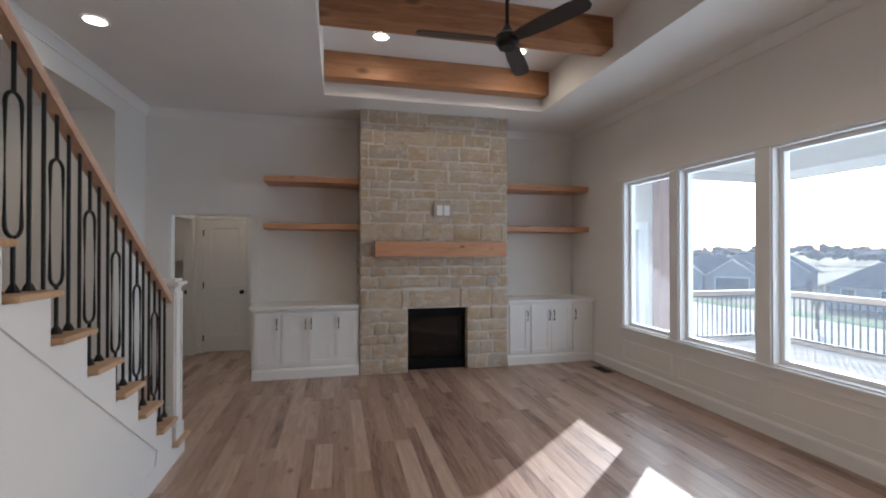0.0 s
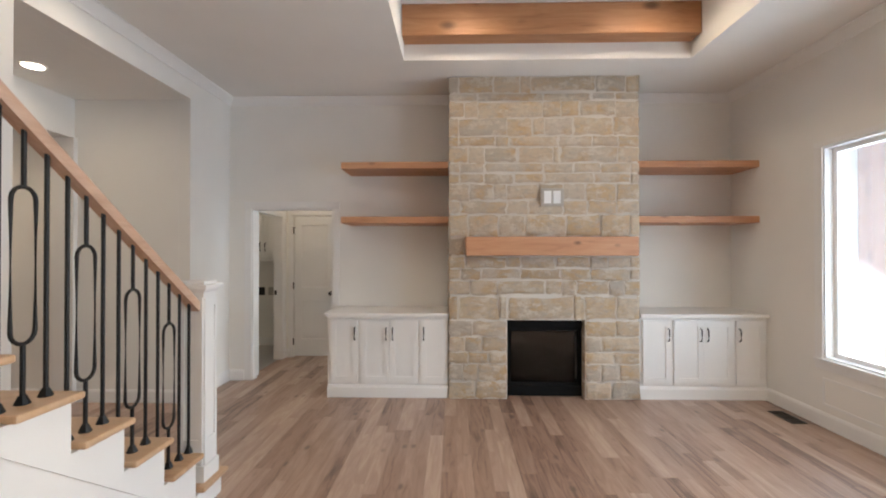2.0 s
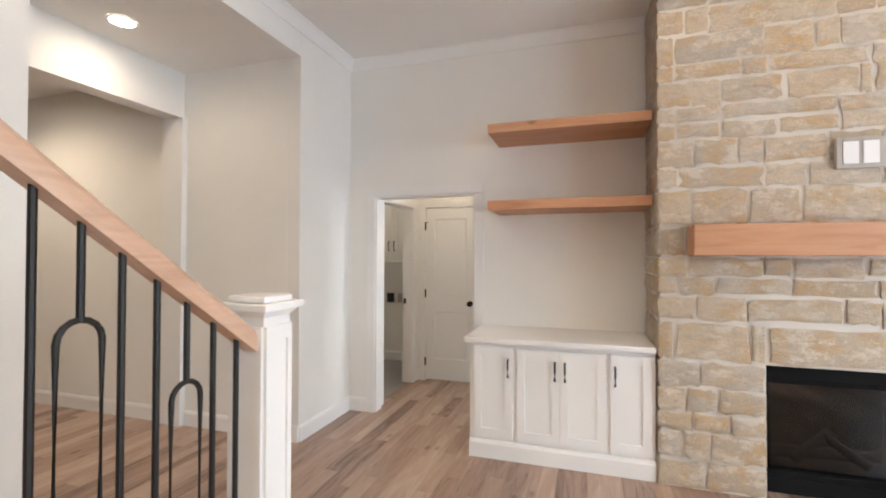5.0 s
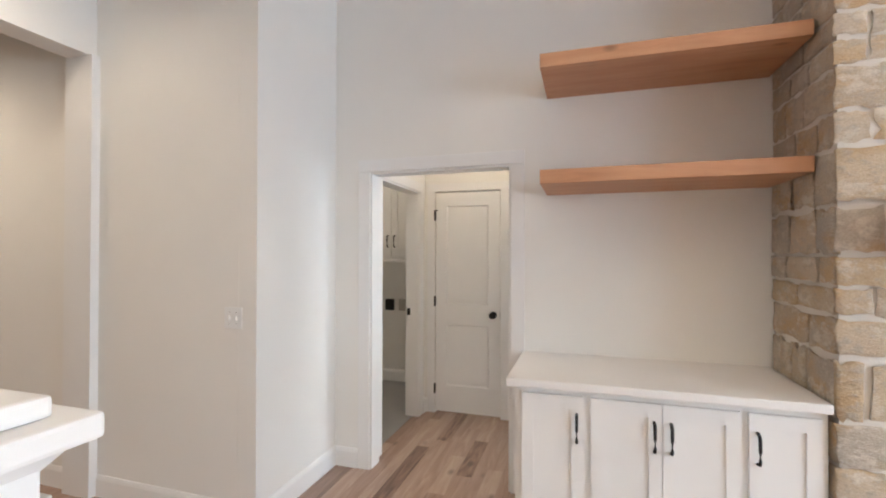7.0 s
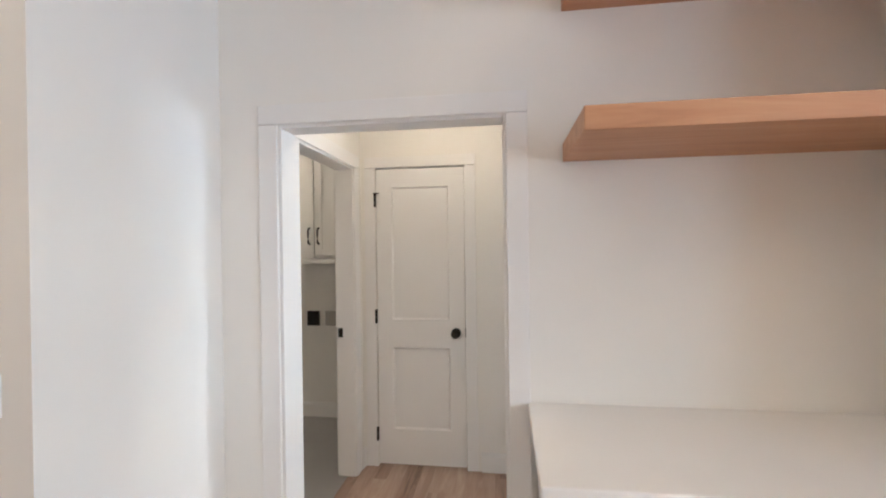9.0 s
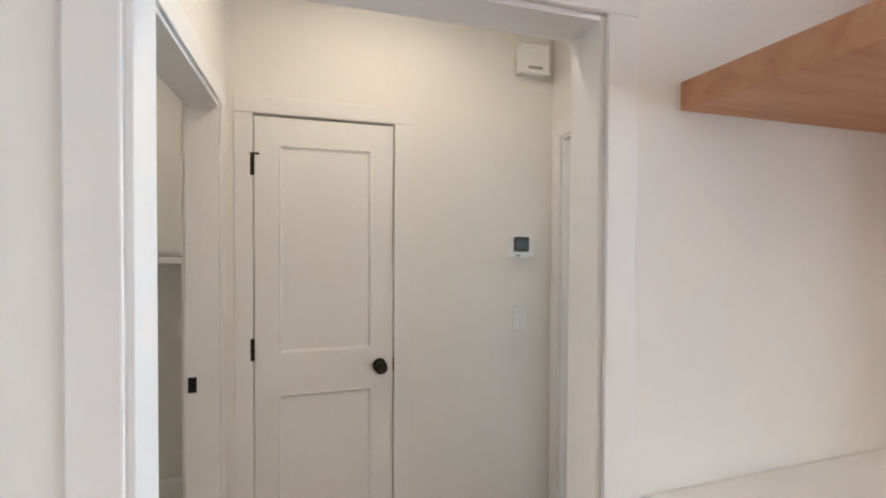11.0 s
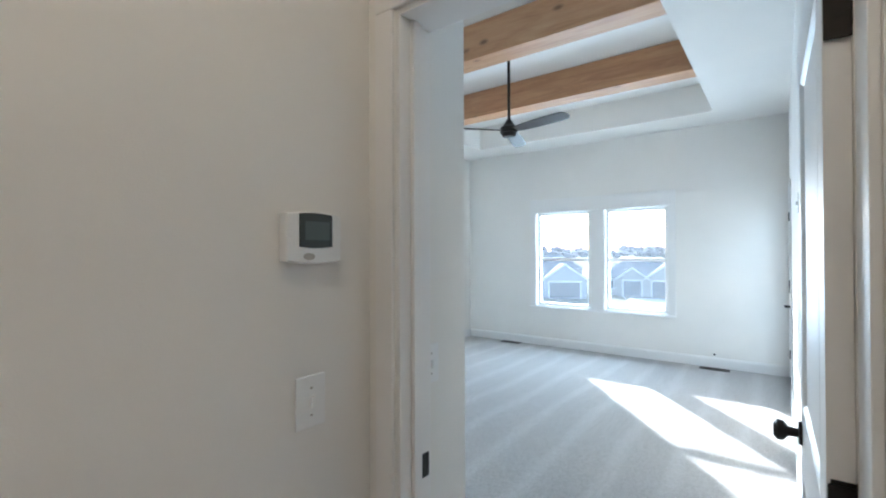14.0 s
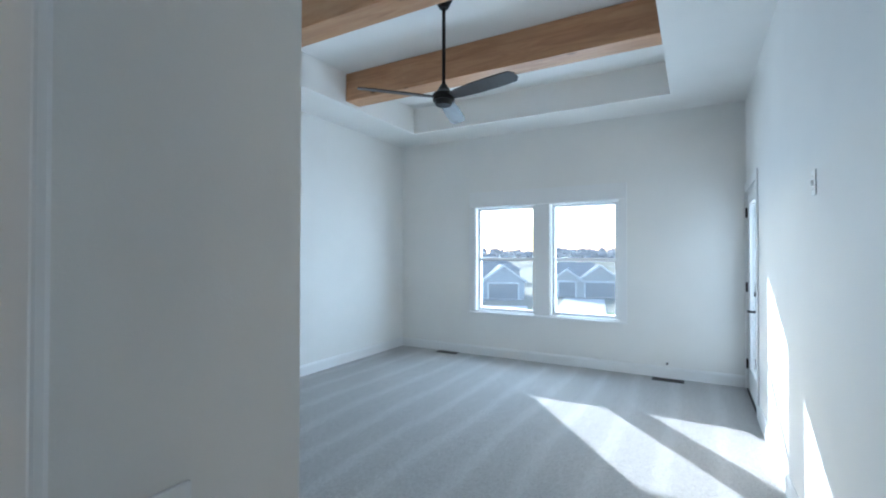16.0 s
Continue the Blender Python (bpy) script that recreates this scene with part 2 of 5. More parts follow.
GRASS = outdoor("winter_grass", (0.22, 0.20, 0.14), (0.16, 0.16, 0.10), 0.12)
LAWN = outdoor("green_lawn", (0.06, 0.15, 0.03), (0.10, 0.20, 0.05), 0.6)
ROADM = outdoor("concrete_road", (0.46, 0.455, 0.45), (0.54, 0.535, 0.525), 0.7)
ROOFM = outdoor("grey_shingles", (0.13, 0.135, 0.15), (0.18, 0.185, 0.20), 1.5)
SIDING = outdoor("house_siding", (0.36, 0.37, 0.40), (0.42, 0.43, 0.46), 0.8)
SIDING_T = outdoor("tan_siding", (0.36, 0.345, 0.325), (0.42, 0.40, 0.38), 0.8)
WHITE_OUT = outdoor("white_fascia", (0.66, 0.66, 0.66), (0.74, 0.74, 0.74), 2)
GARAGE = outdoor("garage_door_paint", (0.13, 0.135, 0.15), (0.17, 0.175, 0.19), 2)
DARK_GLASS = outdoor("far_window", (0.05, 0.06, 0.07), (0.09, 0.10, 0.11), 1, 0.2)
DECK = outdoor("deck_boards", (0.42, 0.41, 0.40), (0.52, 0.51, 0.50), 3)
BARK = outdoor("bark", (0.07, 0.05, 0.04), (0.12, 0.10, 0.08), 5)
LEAF = outdoor("winter_twigs", (0.09, 0.07, 0.05), (0.13, 0.11, 0.08), 2)
WOODS = outdoor("far_woods", (0.15, 0.14, 0.145), (0.21, 0.20, 0.20), 0.06)
EXT_WALL = outdoor("lap_siding", (0.55, 0.55, 0.54), (0.62, 0.62, 0.61), 2)

# ---- mesh helpers ----
def obj(name, bm, material, parent=None, label="", category="", group="", kind=""):
    me = bpy.data.meshes.new(name)
    bm.to_mesh(me)
    bm.free()
    if material:
        me.materials.append(material)
    ob = new(name, me)
    if parent:
        ob.parent = parent
    return tagged(ob, label, category, group, kind)


def part(name, bm, material, parent, label=""):
    return obj(name, bm, material, parent, label)


def thing(name, x, y, z, label, category, group="", kind=""):
    """An empty at a thing's base; its parts are given in world places and then moved under it."""
    e = new(name)
    e.location = (x, y, z)
    return tagged(e, label, category, group, kind)


def settle(e):
    """Keeps the parts of e where they were built in world places."""
    inv = Matrix.Translation(e.location).inverted()
    for o in e.children:
        o.matrix_parent_inverse = inv
    return e


def box(bm, x0, x1, y0, y1, z0, z1, bevel=0.0):
    m = Matrix.LocRotScale(((x0 + x1) / 2, (y0 + y1) / 2, (z0 + z1) / 2), None, (abs(x1 - x0), abs(y1 - y0), abs(z1 - z0)))
    made = bmesh.ops.create_cube(bm, size=1, matrix=m)
    if bevel:
        edges = list({e for v in made["verts"] for e in v.link_edges})
        bmesh.ops.bevel(bm, geom=edges, offset=bevel, segments=2, affect="EDGES", profile=0.6)
    return bm


def block(x0, x1, y0, y1, z0, z1, bevel=0.0):
    return box(bmesh.new(), x0, x1, y0, y1, z0, z1, bevel)


def cyl(bm, a, b, r0, r1=None, seg=14):
    a, b = Vector(a), Vector(b)
    d = b - a
    m = Matrix.Translation((a + b) / 2) @ d.to_track_quat("Z", "Y").to_matrix().to_4x4()
    bmesh.ops.create_cone(bm, cap_ends=True, segments=seg, radius1=r0, radius2=r0 if r1 is None else r1, depth=d.length, matrix=m)
    return bm


def plate(us, vs, holes, depth0, depth1, axis):
    """A slab with rectangular holes. us, vs: extent along the two axes of its plane; holes: (u0, u1, v0, v1);
    axis: the axis of its thickness ('x', 'y' or 'z')."""
    bm = bmesh.new()
    ub = sorted({*us, *(h[i] for h in holes for i in (0, 1))})
    vb = sorted({*vs, *(h[i] for h in holes for i in (2, 3))})

    def solid(i, j):
        if not (0 <= i < len(ub) - 1 and 0 <= j < len(vb) - 1):
            return False
        u, v = (ub[i] + ub[i + 1]) / 2, (vb[j] + vb[j + 1]) / 2
        return not any(h[0] < u < h[1] and h[2] < v < h[3] for h in holes)

    verts = {}

    def vert(i, j, d):
        if (i, j, d) not in verts:
            u, v = ub[i], vb[j]
            verts[i, j, d] = bm.verts.new({"x": (d, u, v), "y": (u, d, v), "z": (u, v, d)}[axis])
        return verts[i, j, d]

    for i in range(len(ub) - 1):
        for j in range(len(vb) - 1):
            if not solid(i, j):
                continue
            for d in (depth0, depth1):
                bm.faces.new([vert(i, j, d), vert(i + 1, j, d), vert(i + 1, j + 1, d), vert(i, j + 1, d)])
            for di, dj, a, b in ((-1, 0, (i, j), (i, j + 1)), (1, 0, (i + 1, j), (i + 1, j + 1)), (0, -1, (i, j), (i + 1, j)), (0, 1, (i, j + 1), (i + 1, j + 1))):
                if not solid(i + di, j + dj):
                    bm.faces.new([vert(*a, depth0), vert(*b, depth0), vert(*b, depth1), vert(*a, depth1)])
    bmesh.ops.recalc_face_normals(bm, faces=bm.faces[:])
    return bm


def sweep(points, r, seg=8, closed=False):
    """A round bar along points."""
    bm = bmesh.new()
    rings = []
    n = len(points)
    for i, p in enumerate(points):
        a = Vector(points[(i - 1) % n] if closed or i else points[0])
        b = Vector(points[(i + 1) % n] if closed or i < n - 1 else points[-1])
        q = (b - a).to_track_quat("Z", "Y")
        rings.append([bm.verts.new(Vector(p) + q @ Vector((r * math.cos(2 * math.pi * k / seg), r * math.sin(2 * math.pi * k / seg), 0))) for k in range(seg)])
    for i in range(n if closed else n - 1):
        a, b = rings[i], rings[(i + 1) % n]
        for k in range(seg):
            bm.faces.new([a[k], a[(k + 1) % seg], b[(k + 1) % seg], b[k]])
    if not closed:
        bm.faces.new(rings[0][::-1]), bm.faces.new(rings[-1])
    bmesh.ops.recalc_face_normals(bm, faces=bm.faces[:])
    return bm


def structure(name, bm, material, label, category):
    return obj(name, bm, material, None, label, category, "", "structure")


def profile_run(pts, a, b, up=(0, 0, 1)):
    """A moulding: the profile pts (out, up) swept straight from a to b; 'out' lies to the left of the run."""
    bm = bmesh.new()
    a, b, up = Vector(a), Vector(b), Vector(up)
    out = up.cross((b - a).normalized())
    rows = [[bm.verts.new(e + out * o + up * u) for o, u in pts] for e in (a, b)]
    k = len(pts)
    for i in range(k):
        bm.faces.new([rows[0][i], rows[0][(i + 1) % k], rows[1][(i + 1) % k], rows[1][i]])
    bm.faces.new(rows[0][::-1]), bm.faces.new(rows[1])
    bmesh.ops.recalc_face_normals(bm, faces=bm.faces[:])
    return bm


BASE_P = [(0, 0), (0.016, 0), (0.016, 0.105), (0.012, 0.118), (0.006, 0.13), (0, 0.13)]
CROWN_P = [(0, 0), (0, -0.09), (0.012, -0.09), (0.02, -0.075), (0.05, -0.035), (0.065, -0.018), (0.075, -0.012), (0.075, 0)]

# ---- plan (metres) ----
XR, YN, ZC = 4.21, 6.85, 3.36        # living room: window wall, fireplace wall, ceiling
XL, ZL = -1.70, 3.085                 # line of the stair hall, its ceiling
YS, XW = -3.0, -6.5                  # closing walls
YH = 6.05                            # wall of the stair hall
HX0, HX1, HY0, HY1, ZH = -1.455, 0.10, 6.97, 8.03, 2.75   # small hall behind the fireplace wall
OX0, OX1, OZ = -1.43, -0.46, 2.04    # cased opening to it
DY0, DY1, DZ = 7.085, 7.88, 2.04      # laundry and bedroom doorways
DYB = 7.94                          # far jamb of the bedroom doorway
BX0, BX1, BY0, BY1, ZB = 0.53, 5.78, 7.10, 11.49, 3.04  # bedroom
TX0, TX1, TY0, TY1, ZT = 0.50, 3.22, 1.47, 5.83, 3.80    # living room tray
WZ0, WZ1 = 0.60, 2.44
WINDOWS = [(4.725, 5.545), (3.69, 4.60), (1.60, 3.55)]     # living room windows, y from and to
BWIN = [(9.395, 10.25), (8.365, 9.195)]                     # bedroom windows
BWZ0, BWZ1 = 0.61, 2.06
PX0, PX1, PZ = 4.80, 5.70, 2.06                          # patio door

# ---- structure ----
structure("wall_east", plate((YS, BY0 - 0.14), (0, ZC + 0.1), [(a, b, WZ0, WZ1) for a, b in WINDOWS], XR, XR + 0.16, "x"), WALL, "warm white painted wall with large picture windows", "wall")
structure("wall_north", plate((XL - 0.12, XR), (0, ZC + 0.1), [(OX0, OX1, -1, OZ)], YN, HY0, "y"), WALL, "warm white painted wall with a cased opening", "wall")
structure("wall_return", block(XL - 0.12, XL, YH, YN - 0.001, 0, ZC + 0.1), WALL, "short white painted return wall", "wall")
structure("wall_stair_hall", block(XW, XL - 0.121, YH, YH + 0.12, 0, ZC), WALL, "warm white painted hall wall with baseboard", "wall")
structure("wall_south", block(XW, XR, YS - 0.12, YS - 0.001, 0, 6.2), WALL, "plain white painted wall", "wall")
structure("wall_west", block(XW - 0.12, XW, YS - 0.12, YH + 0.12, 0, ZC), WALL, "plain white painted wall", "wall")
structure("wall_stairs", block(XL - 0.12, XL, YS, 4.22, 0, ZL), WALL, "white painted wall beside the stairs", "wall")
structure("header_beam", block(XL - 0.12, XL, YS, YH - 0.001, ZL, ZC + 0.1), WALL, "painted drop header between room and stair hall", "wall")
structure("hall_beam", block(-3.08, -2.90, YS, YH - 0.001, 2.69, ZL), WALL, "painted drop beam over a cased opening", "wall")
structure("pilaster", block(-3.10, -2.87, YH - 0.05, YH - 0.001, 0, 2.69), TRIM, "white painted pilaster on the hall wall", "trim")
structure("ceiling_hall", block(XW, XL - 0.121, YS, YH, ZL, ZL + 0.1), CEIL, "white painted flat ceiling", "ceiling")
structure("ceiling_living", plate((XL, XR), (YS, YN), [(TX0, TX1, TY0, TY1), (XL - 1, -0.45, -1.2, 1.6)], ZC, ZC + 0.1, "z"), CEIL, "white painted ceiling with a raised tray", "ceiling")
structure("ceiling_tray_wall", plate((TX0 - 0.1, TX1 + 0.1), (TY0 - 0.1, TY1 + 0.1), [(TX0, TX1, TY0, TY1)], ZC + 0.1, ZT, "z"), CEIL, "white painted sides of the ceiling tray", "ceiling")
structure("ceiling_tray", block(TX0 - 0.1, TX1 + 0.1, TY0 - 0.1, TY1 + 0.1, ZT, ZT + 0.1), CEIL, "white painted raised tray ceiling", "ceiling")
structure("stairwell_wall", plate((XL - 0.1, -0.35), (-1.3, 1.7), [(XL, -0.45, -1.2, 1.6)], ZC + 0.1, 6.0, "z"), WALL, "white painted stairwell walls", "wall")
structure("stairwell_ceiling", block(XL - 0.1, -0.35, -1.3, 1.7, 6.0, 6.1), CEIL, "white painted stairwell ceiling", "ceiling")
# small hall
structure("wall_hall_back", plate((HX0 - 0.12, HX1), (0, ZH), [(-1.35, -0.735, 0, 2.055)], HY1, HY1 + 0.12, "y"), WALL, "cream painted hall wall", "wall")
structure("wall_laundry_side", plate((HY0, HY1), (0, ZH), [(DY0, DY1, -1, DZ)], HX0 - 0.12, HX0, "x"), WALL, "cream painted wall with a cased doorway", "wall")
structure("wall_bedroom_side", plate((HY0, HY1), (0, ZB + 0.1), [(DY0, DYB, -1, DZ)], HX1, HX1 + 0.12, "x"), WALL, "cream painted wall with a bedroom doorway", "wall")
structure("ceiling_small_hall", block(HX0 - 0.12, HX1, HY0, HY1 + 0.12, ZH, ZH + 0.1), CEIL, "white painted hall ceiling", "ceiling")
# closet behind the hall door
structure("wall_closet", plate((-1.56, 0.1), (HY1 + 0.12, 8.9), [(-1.5, 0.04, HY1 + 0.12, 8.84)], 0, ZH, "z"), WALL, "plain closet walls", "wall")
# laundry room
LX0, LY1 = -3.6, 8.85
structure("wall_laundry_back", block(LX0, HX0 - 0.121, LY1, LY1 + 0.12, 0, ZH), WALL, "plain painted laundry wall", "wall")
structure("wall_laundry_west", block(LX0 - 0.12, LX0, HY0 - 0.6, LY1, 0, ZH), WALL, "plain painted laundry wall with washer boxes", "wall")
structure("wall_laundry_east", block(HX0 - 0.12, HX0 - 0.001, HY1, LY1 + 0.12, 0, ZH), WALL, "plain painted laundry wall", "wall")
structure("wall_laundry_front", block(LX0, XL - 0.121, HY0 - 0.12, HY0 - 0.001, 0, ZH), WALL, "plain painted laundry wall", "wall")
structure("ceiling_laundry", block(LX0, HX0 - 0.121, HY0, LY1, ZH, ZH + 0.1), CEIL, "plain white laundry ceiling", "ceiling")
structure("floor_laundry", block(LX0, HX0 - 0.06, HY0, LY1, -0.06, 0.002), GREY_TILE, "grey tiled laundry floor", "floor")
# bedroom
structure("wall_bedroom_south", plate((HX1 + 0.12, BX1 + 0.15), (-0.3, ZB + 0.1), [(PX0, PX1, -0.02, PZ)], BY0 - 0.13, BY0, "y"), WALL, "white painted bedroom wall with a patio door", "wall")
structure("wall_bedroom_east", plate((BY0, BY1 + 0.12), (-0.3, ZB + 0.1), [(a, b, BWZ0, BWZ1) for a, b in BWIN], BX1, BX1 + 0.15, "x"), WALL, "white painted bedroom wall with two windows", "wall")
structure("wall_bedroom_north", block(BX0 - 0.12, BX1, BY1, BY1 + 0.12, 0, ZB + 0.1), WALL, "white painted bedroom wall", "wall")
structure("wall_bedroom_west", block(BX0 - 0.12, BX0, HY1 + 0.121, BY1, 0, ZB + 0.1), WALL, "white painted bedroom wall", "wall")
structure("wall_bedroom_entry", block(HX1 + 0.121, BX0, HY1, HY1 + 0.12, 0, ZB + 0.1), WALL, "short white painted wall inside the bedroom door", "wall")
BTX0, BTX1, BTY0, BTY1, ZBT = 1.1, 5.18, 7.785, 10.90, 3.38
structure("ceiling_bedroom", plate((HX1 + 0.12, BX1), (BY0, BY1), [(BTX0, BTX1, BTY0, BTY1)], ZB, ZB + 0.1, "z"), CEIL, "white painted bedroom ceiling with a raised tray", "ceiling")
structure("ceiling_bedroom_tray_wall", plate((BTX0 - 0.1, BTX1 + 0.1), (BTY0 - 0.1, BTY1 + 0.1), [(BTX0, BTX1, BTY0, BTY1)], ZB + 0.1, ZBT, "z"), CEIL, "white painted sides of the bedroom tray", "ceiling")
structure("ceiling_bedroom_tray", block(BTX0 - 0.1, BTX1 + 0.1, BTY0 - 0.1, BTY1 + 0.1, ZBT, ZBT + 0.1), CEIL, "white painted raised bedroom ceiling", "ceiling")
structure("floor_bedroom", block(HX1 + 0.06, BX1, BY0, BY1, -0.06, 0.006), CARPET, "grey cut-pile bedroom carpet with vacuum tracks", "carpet")
wood_floor = structure("floor", block(XW, XR, YS, HY1 + 0.12, -0.08, -0.012), SUBFLOOR, "brown hickory plank floor with knots", "floor")


def trim_piece(name, bm, label, category="trim"):
    return structure(name, bm, TRIM, label, category)


# baseboards: out lies to the left of the run
for a, b in [((XL, YN, 0), (XL, YH, 0)), ((OX0 - 0.09, YN, 0), (XL + 0.016, YN, 0)),
             ((XL, YH, 0), (-2.86, YH, 0)), ((-3.11, YH, 0), (XW, YH, 0)),
             ((XR, YS, 0), (XR, 6.24, 0)), ((XL, 4.22, 0), (XL, YS, 0)),
             ((HX1, HY1, 0), (-0.64, HY1, 0)), ((-1.43, HY1, 0), (HX0, HY1, 0)),
             ((HX0, HY1, 0), (HX0, DY1 + 0.09, 0)), ((OX1, HY0, 0), (HX1, HY0, 0)),
             ((BX1, BY0, 0), (BX1, BY1, 0)), ((BX1, BY1, 0), (BX0, BY1, 0)), ((BX0, BY1, 0), (BX0, HY1, 0)),
             ((BX0, HY1, 0), (HX1 + 0.12, HY1, 0)), ((HX1 + 0.12, BY0, 0), (PX0 - 0.09, BY0, 0)),
             ((LX0, LY1, 0), (LX0, HY0, 0)), ((HX0 - 0.12, LY1, 0), (LX0, LY1, 0))]:
    trim_piece("baseboard", profile_run(BASE_P, a, b), "white painted baseboard", "baseboard")
# crown mouldings
for a, b in [((0.92, YN, ZC), (XL, YN, ZC)), ((XR, YN, ZC), (2.90, YN, ZC)), ((XL, YN, ZC), (XL, YS, ZC)), ((XR, YS, ZC), (XR, YN, ZC))]:
    trim_piece("crown_moulding", profile_run(CROWN_P, a, b), "white painted crown moulding", "trim")


def casing(axis, at, out, u0, u1, z1, w=0.085, t=0.014, z0=0.0, head=0.085):
    """Door casing on a wall plane: two legs and a head, out = +1 or -1 along the wall's normal."""
    d0, d1 = sorted((at + out * 0.001, at + out * t))
    e0, e1 = sorted((at + out * 0.001, at + out * (t + 0.001)))
    pieces = [(u0 - w, u0, z0, z1, d0, d1), (u1, u1 + w, z0, z1, d0, d1), (u0 - w, u1 + w, z1 + 0.0005, z1 + head, e0, e1)]
    for a, b, c, d, f, g in pieces:
        bm = block(f, g, a, b, c, d, 0.004) if axis == "x" else block(a, b, f, g, c, d, 0.004)
        trim_piece("door_casing", bm, "white painted door casing", "casing")


casing("y", YN, -1, OX0, OX1, OZ)
casing("y", HY0, 1, OX0, OX1, OZ)
casing("x", HX0, 1, DY0, DY1, DZ, t=0.009)
casing("x", HX1, -1, DY0, DYB, DZ, 0.058, t=0.011)
casing("x", HX1 + 0.12, 1, DY0, DYB, DZ, 0.055)
casing("x", HX0 - 0.12, -1, DY0, DY1, DZ)
casing("y", HY1, -1, -1.35, -0.735, 2.055, 0.075, 0.008, 0.0, 0.075)
casing("y", BY0, 1, PX0, PX1, PZ, 0.075)


def jamb(axis, d0, d1, u0, u1, z1):
    """Lining boards inside a doorway."""
    t = 0.014
    for a, b, c, d in ((u0, u0 + t, 0, z1), (u1 - t, u1, 0, z1), (u0 + t, u1 - t, z1 - t, z1)):
        bm = block(d0, d1, a, b, c, d, 0.002) if axis == "x" else block(a, b, d0, d1, c, d, 0.002)
        trim_piece("door_jamb", bm, "white painted door jamb", "jamb")


jamb("x", HX0 - 0.119, HX0 - 0.001, DY0, DY1, DZ)
jamb("x", HX1 + 0.001, HX1 + 0.119, DY0, DYB, DZ)
trim_piece("door_stop", block(HX1 + 0.04, HX1 + 0.068, DYB - 0.027, DYB - 0.0145, 0, DZ - 0.015, 0.002), "white painted door stop", "jamb")
jamb("y", YN + 0.001, HY0 - 0.001, OX0, OX1, OZ)

# ---- windows ----
def window(x_in, x_out, y0, y1, z0, z1, label, sash=False, jamb_t=0.03):
    """A window in a wall facing x: casing, sill, frame, panes."""
    w = thing("window", (x_in + x_out) / 2, (y0 + y1) / 2, z0, label, "window", "windows", "structure")
    xf0, xf1 = x_out - 0.09, x_out - 0.03
    part("jamb_liner", plate((y0 + 0.001, y1 - 0.001), (z0 + 0.001, z1 - 0.001), [(y0 + 0.012, y1 - 0.012, z0 + 0.012, z1 - 0.012)], x_in - 0.004, xf0, "x"), TRIM, w)
    part("window_frame", plate((y0 + 0.001, y1 - 0.001), (z0 + 0.001, z1 - 0.001), [(y0 + 0.05, y1 - 0.05, z0 + 0.05, z1 - 0.05)], xf0, xf1, "x"), TRIM, w, "white window frame")
    if sash:
        zm = (z0 + z1) / 2
        part("meeting_rail", block(xf0 + 0.005, xf1 + 0.005, y0 + 0.051, y1 - 0.051, zm - 0.022, zm + 0.022, 0.004), TRIM, w)
        panes = [(z0 + 0.045, zm - 0.015), (zm + 0.015, z1 - 0.045)]
    else:
        panes = [(z0 + 0.045, z1 - 0.045)]
    for a, b in panes:
        p = part("pane", block((xf0 + xf1) / 2 - 0.003, (xf0 + xf1) / 2 + 0.003, y0 + 0.045, y1 - 0.045, a, b), BED_GLASS if sash else GLASS, w, "clear glass pane")
        p.visible_shadow = False
    return settle(w)


for y0, y1 in WINDOWS:
    window(XR, XR + 0.16, y0, y1, WZ0, WZ1, "white-framed fixed picture window looking onto the deck")
for y0, y1 in BWIN:
    window(BX1, BX1 + 0.15, y0, y1, BWZ0, BWZ1, "white double-hung bedroom window", True)


def flat_trim(x, out, y0, y1, z0, z1, t=0.018):
    a, b = sorted((x + out * 0.001, x + out * t))
    trim_piece("window_casing", block(a, b, y0, y1, z0, z1, 0.004), "white painted window casing", "casing")


def window_casing(x, runs, z0, z1, head):
    """Casing round a row of windows: legs between them, a head and a stool."""
    ys = sorted(v for r in runs for v in r)
    lo, hi = ys[0], ys[-1]
    w = 0.09
    flat_trim(x, -1, lo - w, lo - 0.003, z0, z1)
    flat_trim(x, -1, hi + 0.003, hi + w, z0, z1)
    for a, b in zip(ys[1:-1:2], ys[2:-1:2]):
        flat_trim(x, -1, a + 0.003, b - 0.003, z0, z1)
    flat_trim(x, -1, lo - w, hi + w, z1 + 0.003, z1 + head, 0.02)
    trim_piece("window_sill", block(x - 0.035, x - 0.001, lo - w, hi + w, z0 - 0.03, z0 - 0.002, 0.006), "white painted window sill", "sill")
    if x == XR:
        flat_trim(x, -1, lo - w, hi + w, z0 - 0.1, z0 - 0.032, 0.014)


window_casing(XR, WINDOWS, WZ0, WZ1, 0.05)
window_casing(BX1, BWIN, BWZ0, BWZ1, 0.2)


def panel_moulding(axis, at, out, u0, u1, z0, z1, t=0.008, w=0.02):
    d0, d1 = sorted((at + out * 0.001, at + out * t))
    trim_piece("panel_moulding", plate((u0, u1), (z0, z1), [(u0 + w, u1 - w, z0 + w, z1 - w)], d0, d1, axis), "white applied wall panel moulding", "moulding")


for y0, y1 in WINDOWS:
    panel_moulding("x", XR, -1, y0 - 0.02, y1 + 0.02, 0.19, 0.43)

# ---- beams ----
def beam(x0, x1, y0, y1, z0, z1, material, label):
    bm = block(x0, x1, y0, y1, z0, z1, 0.008)
    return obj("ceiling_beam", bm, material, None, label, "beam", "ceiling beams", "")


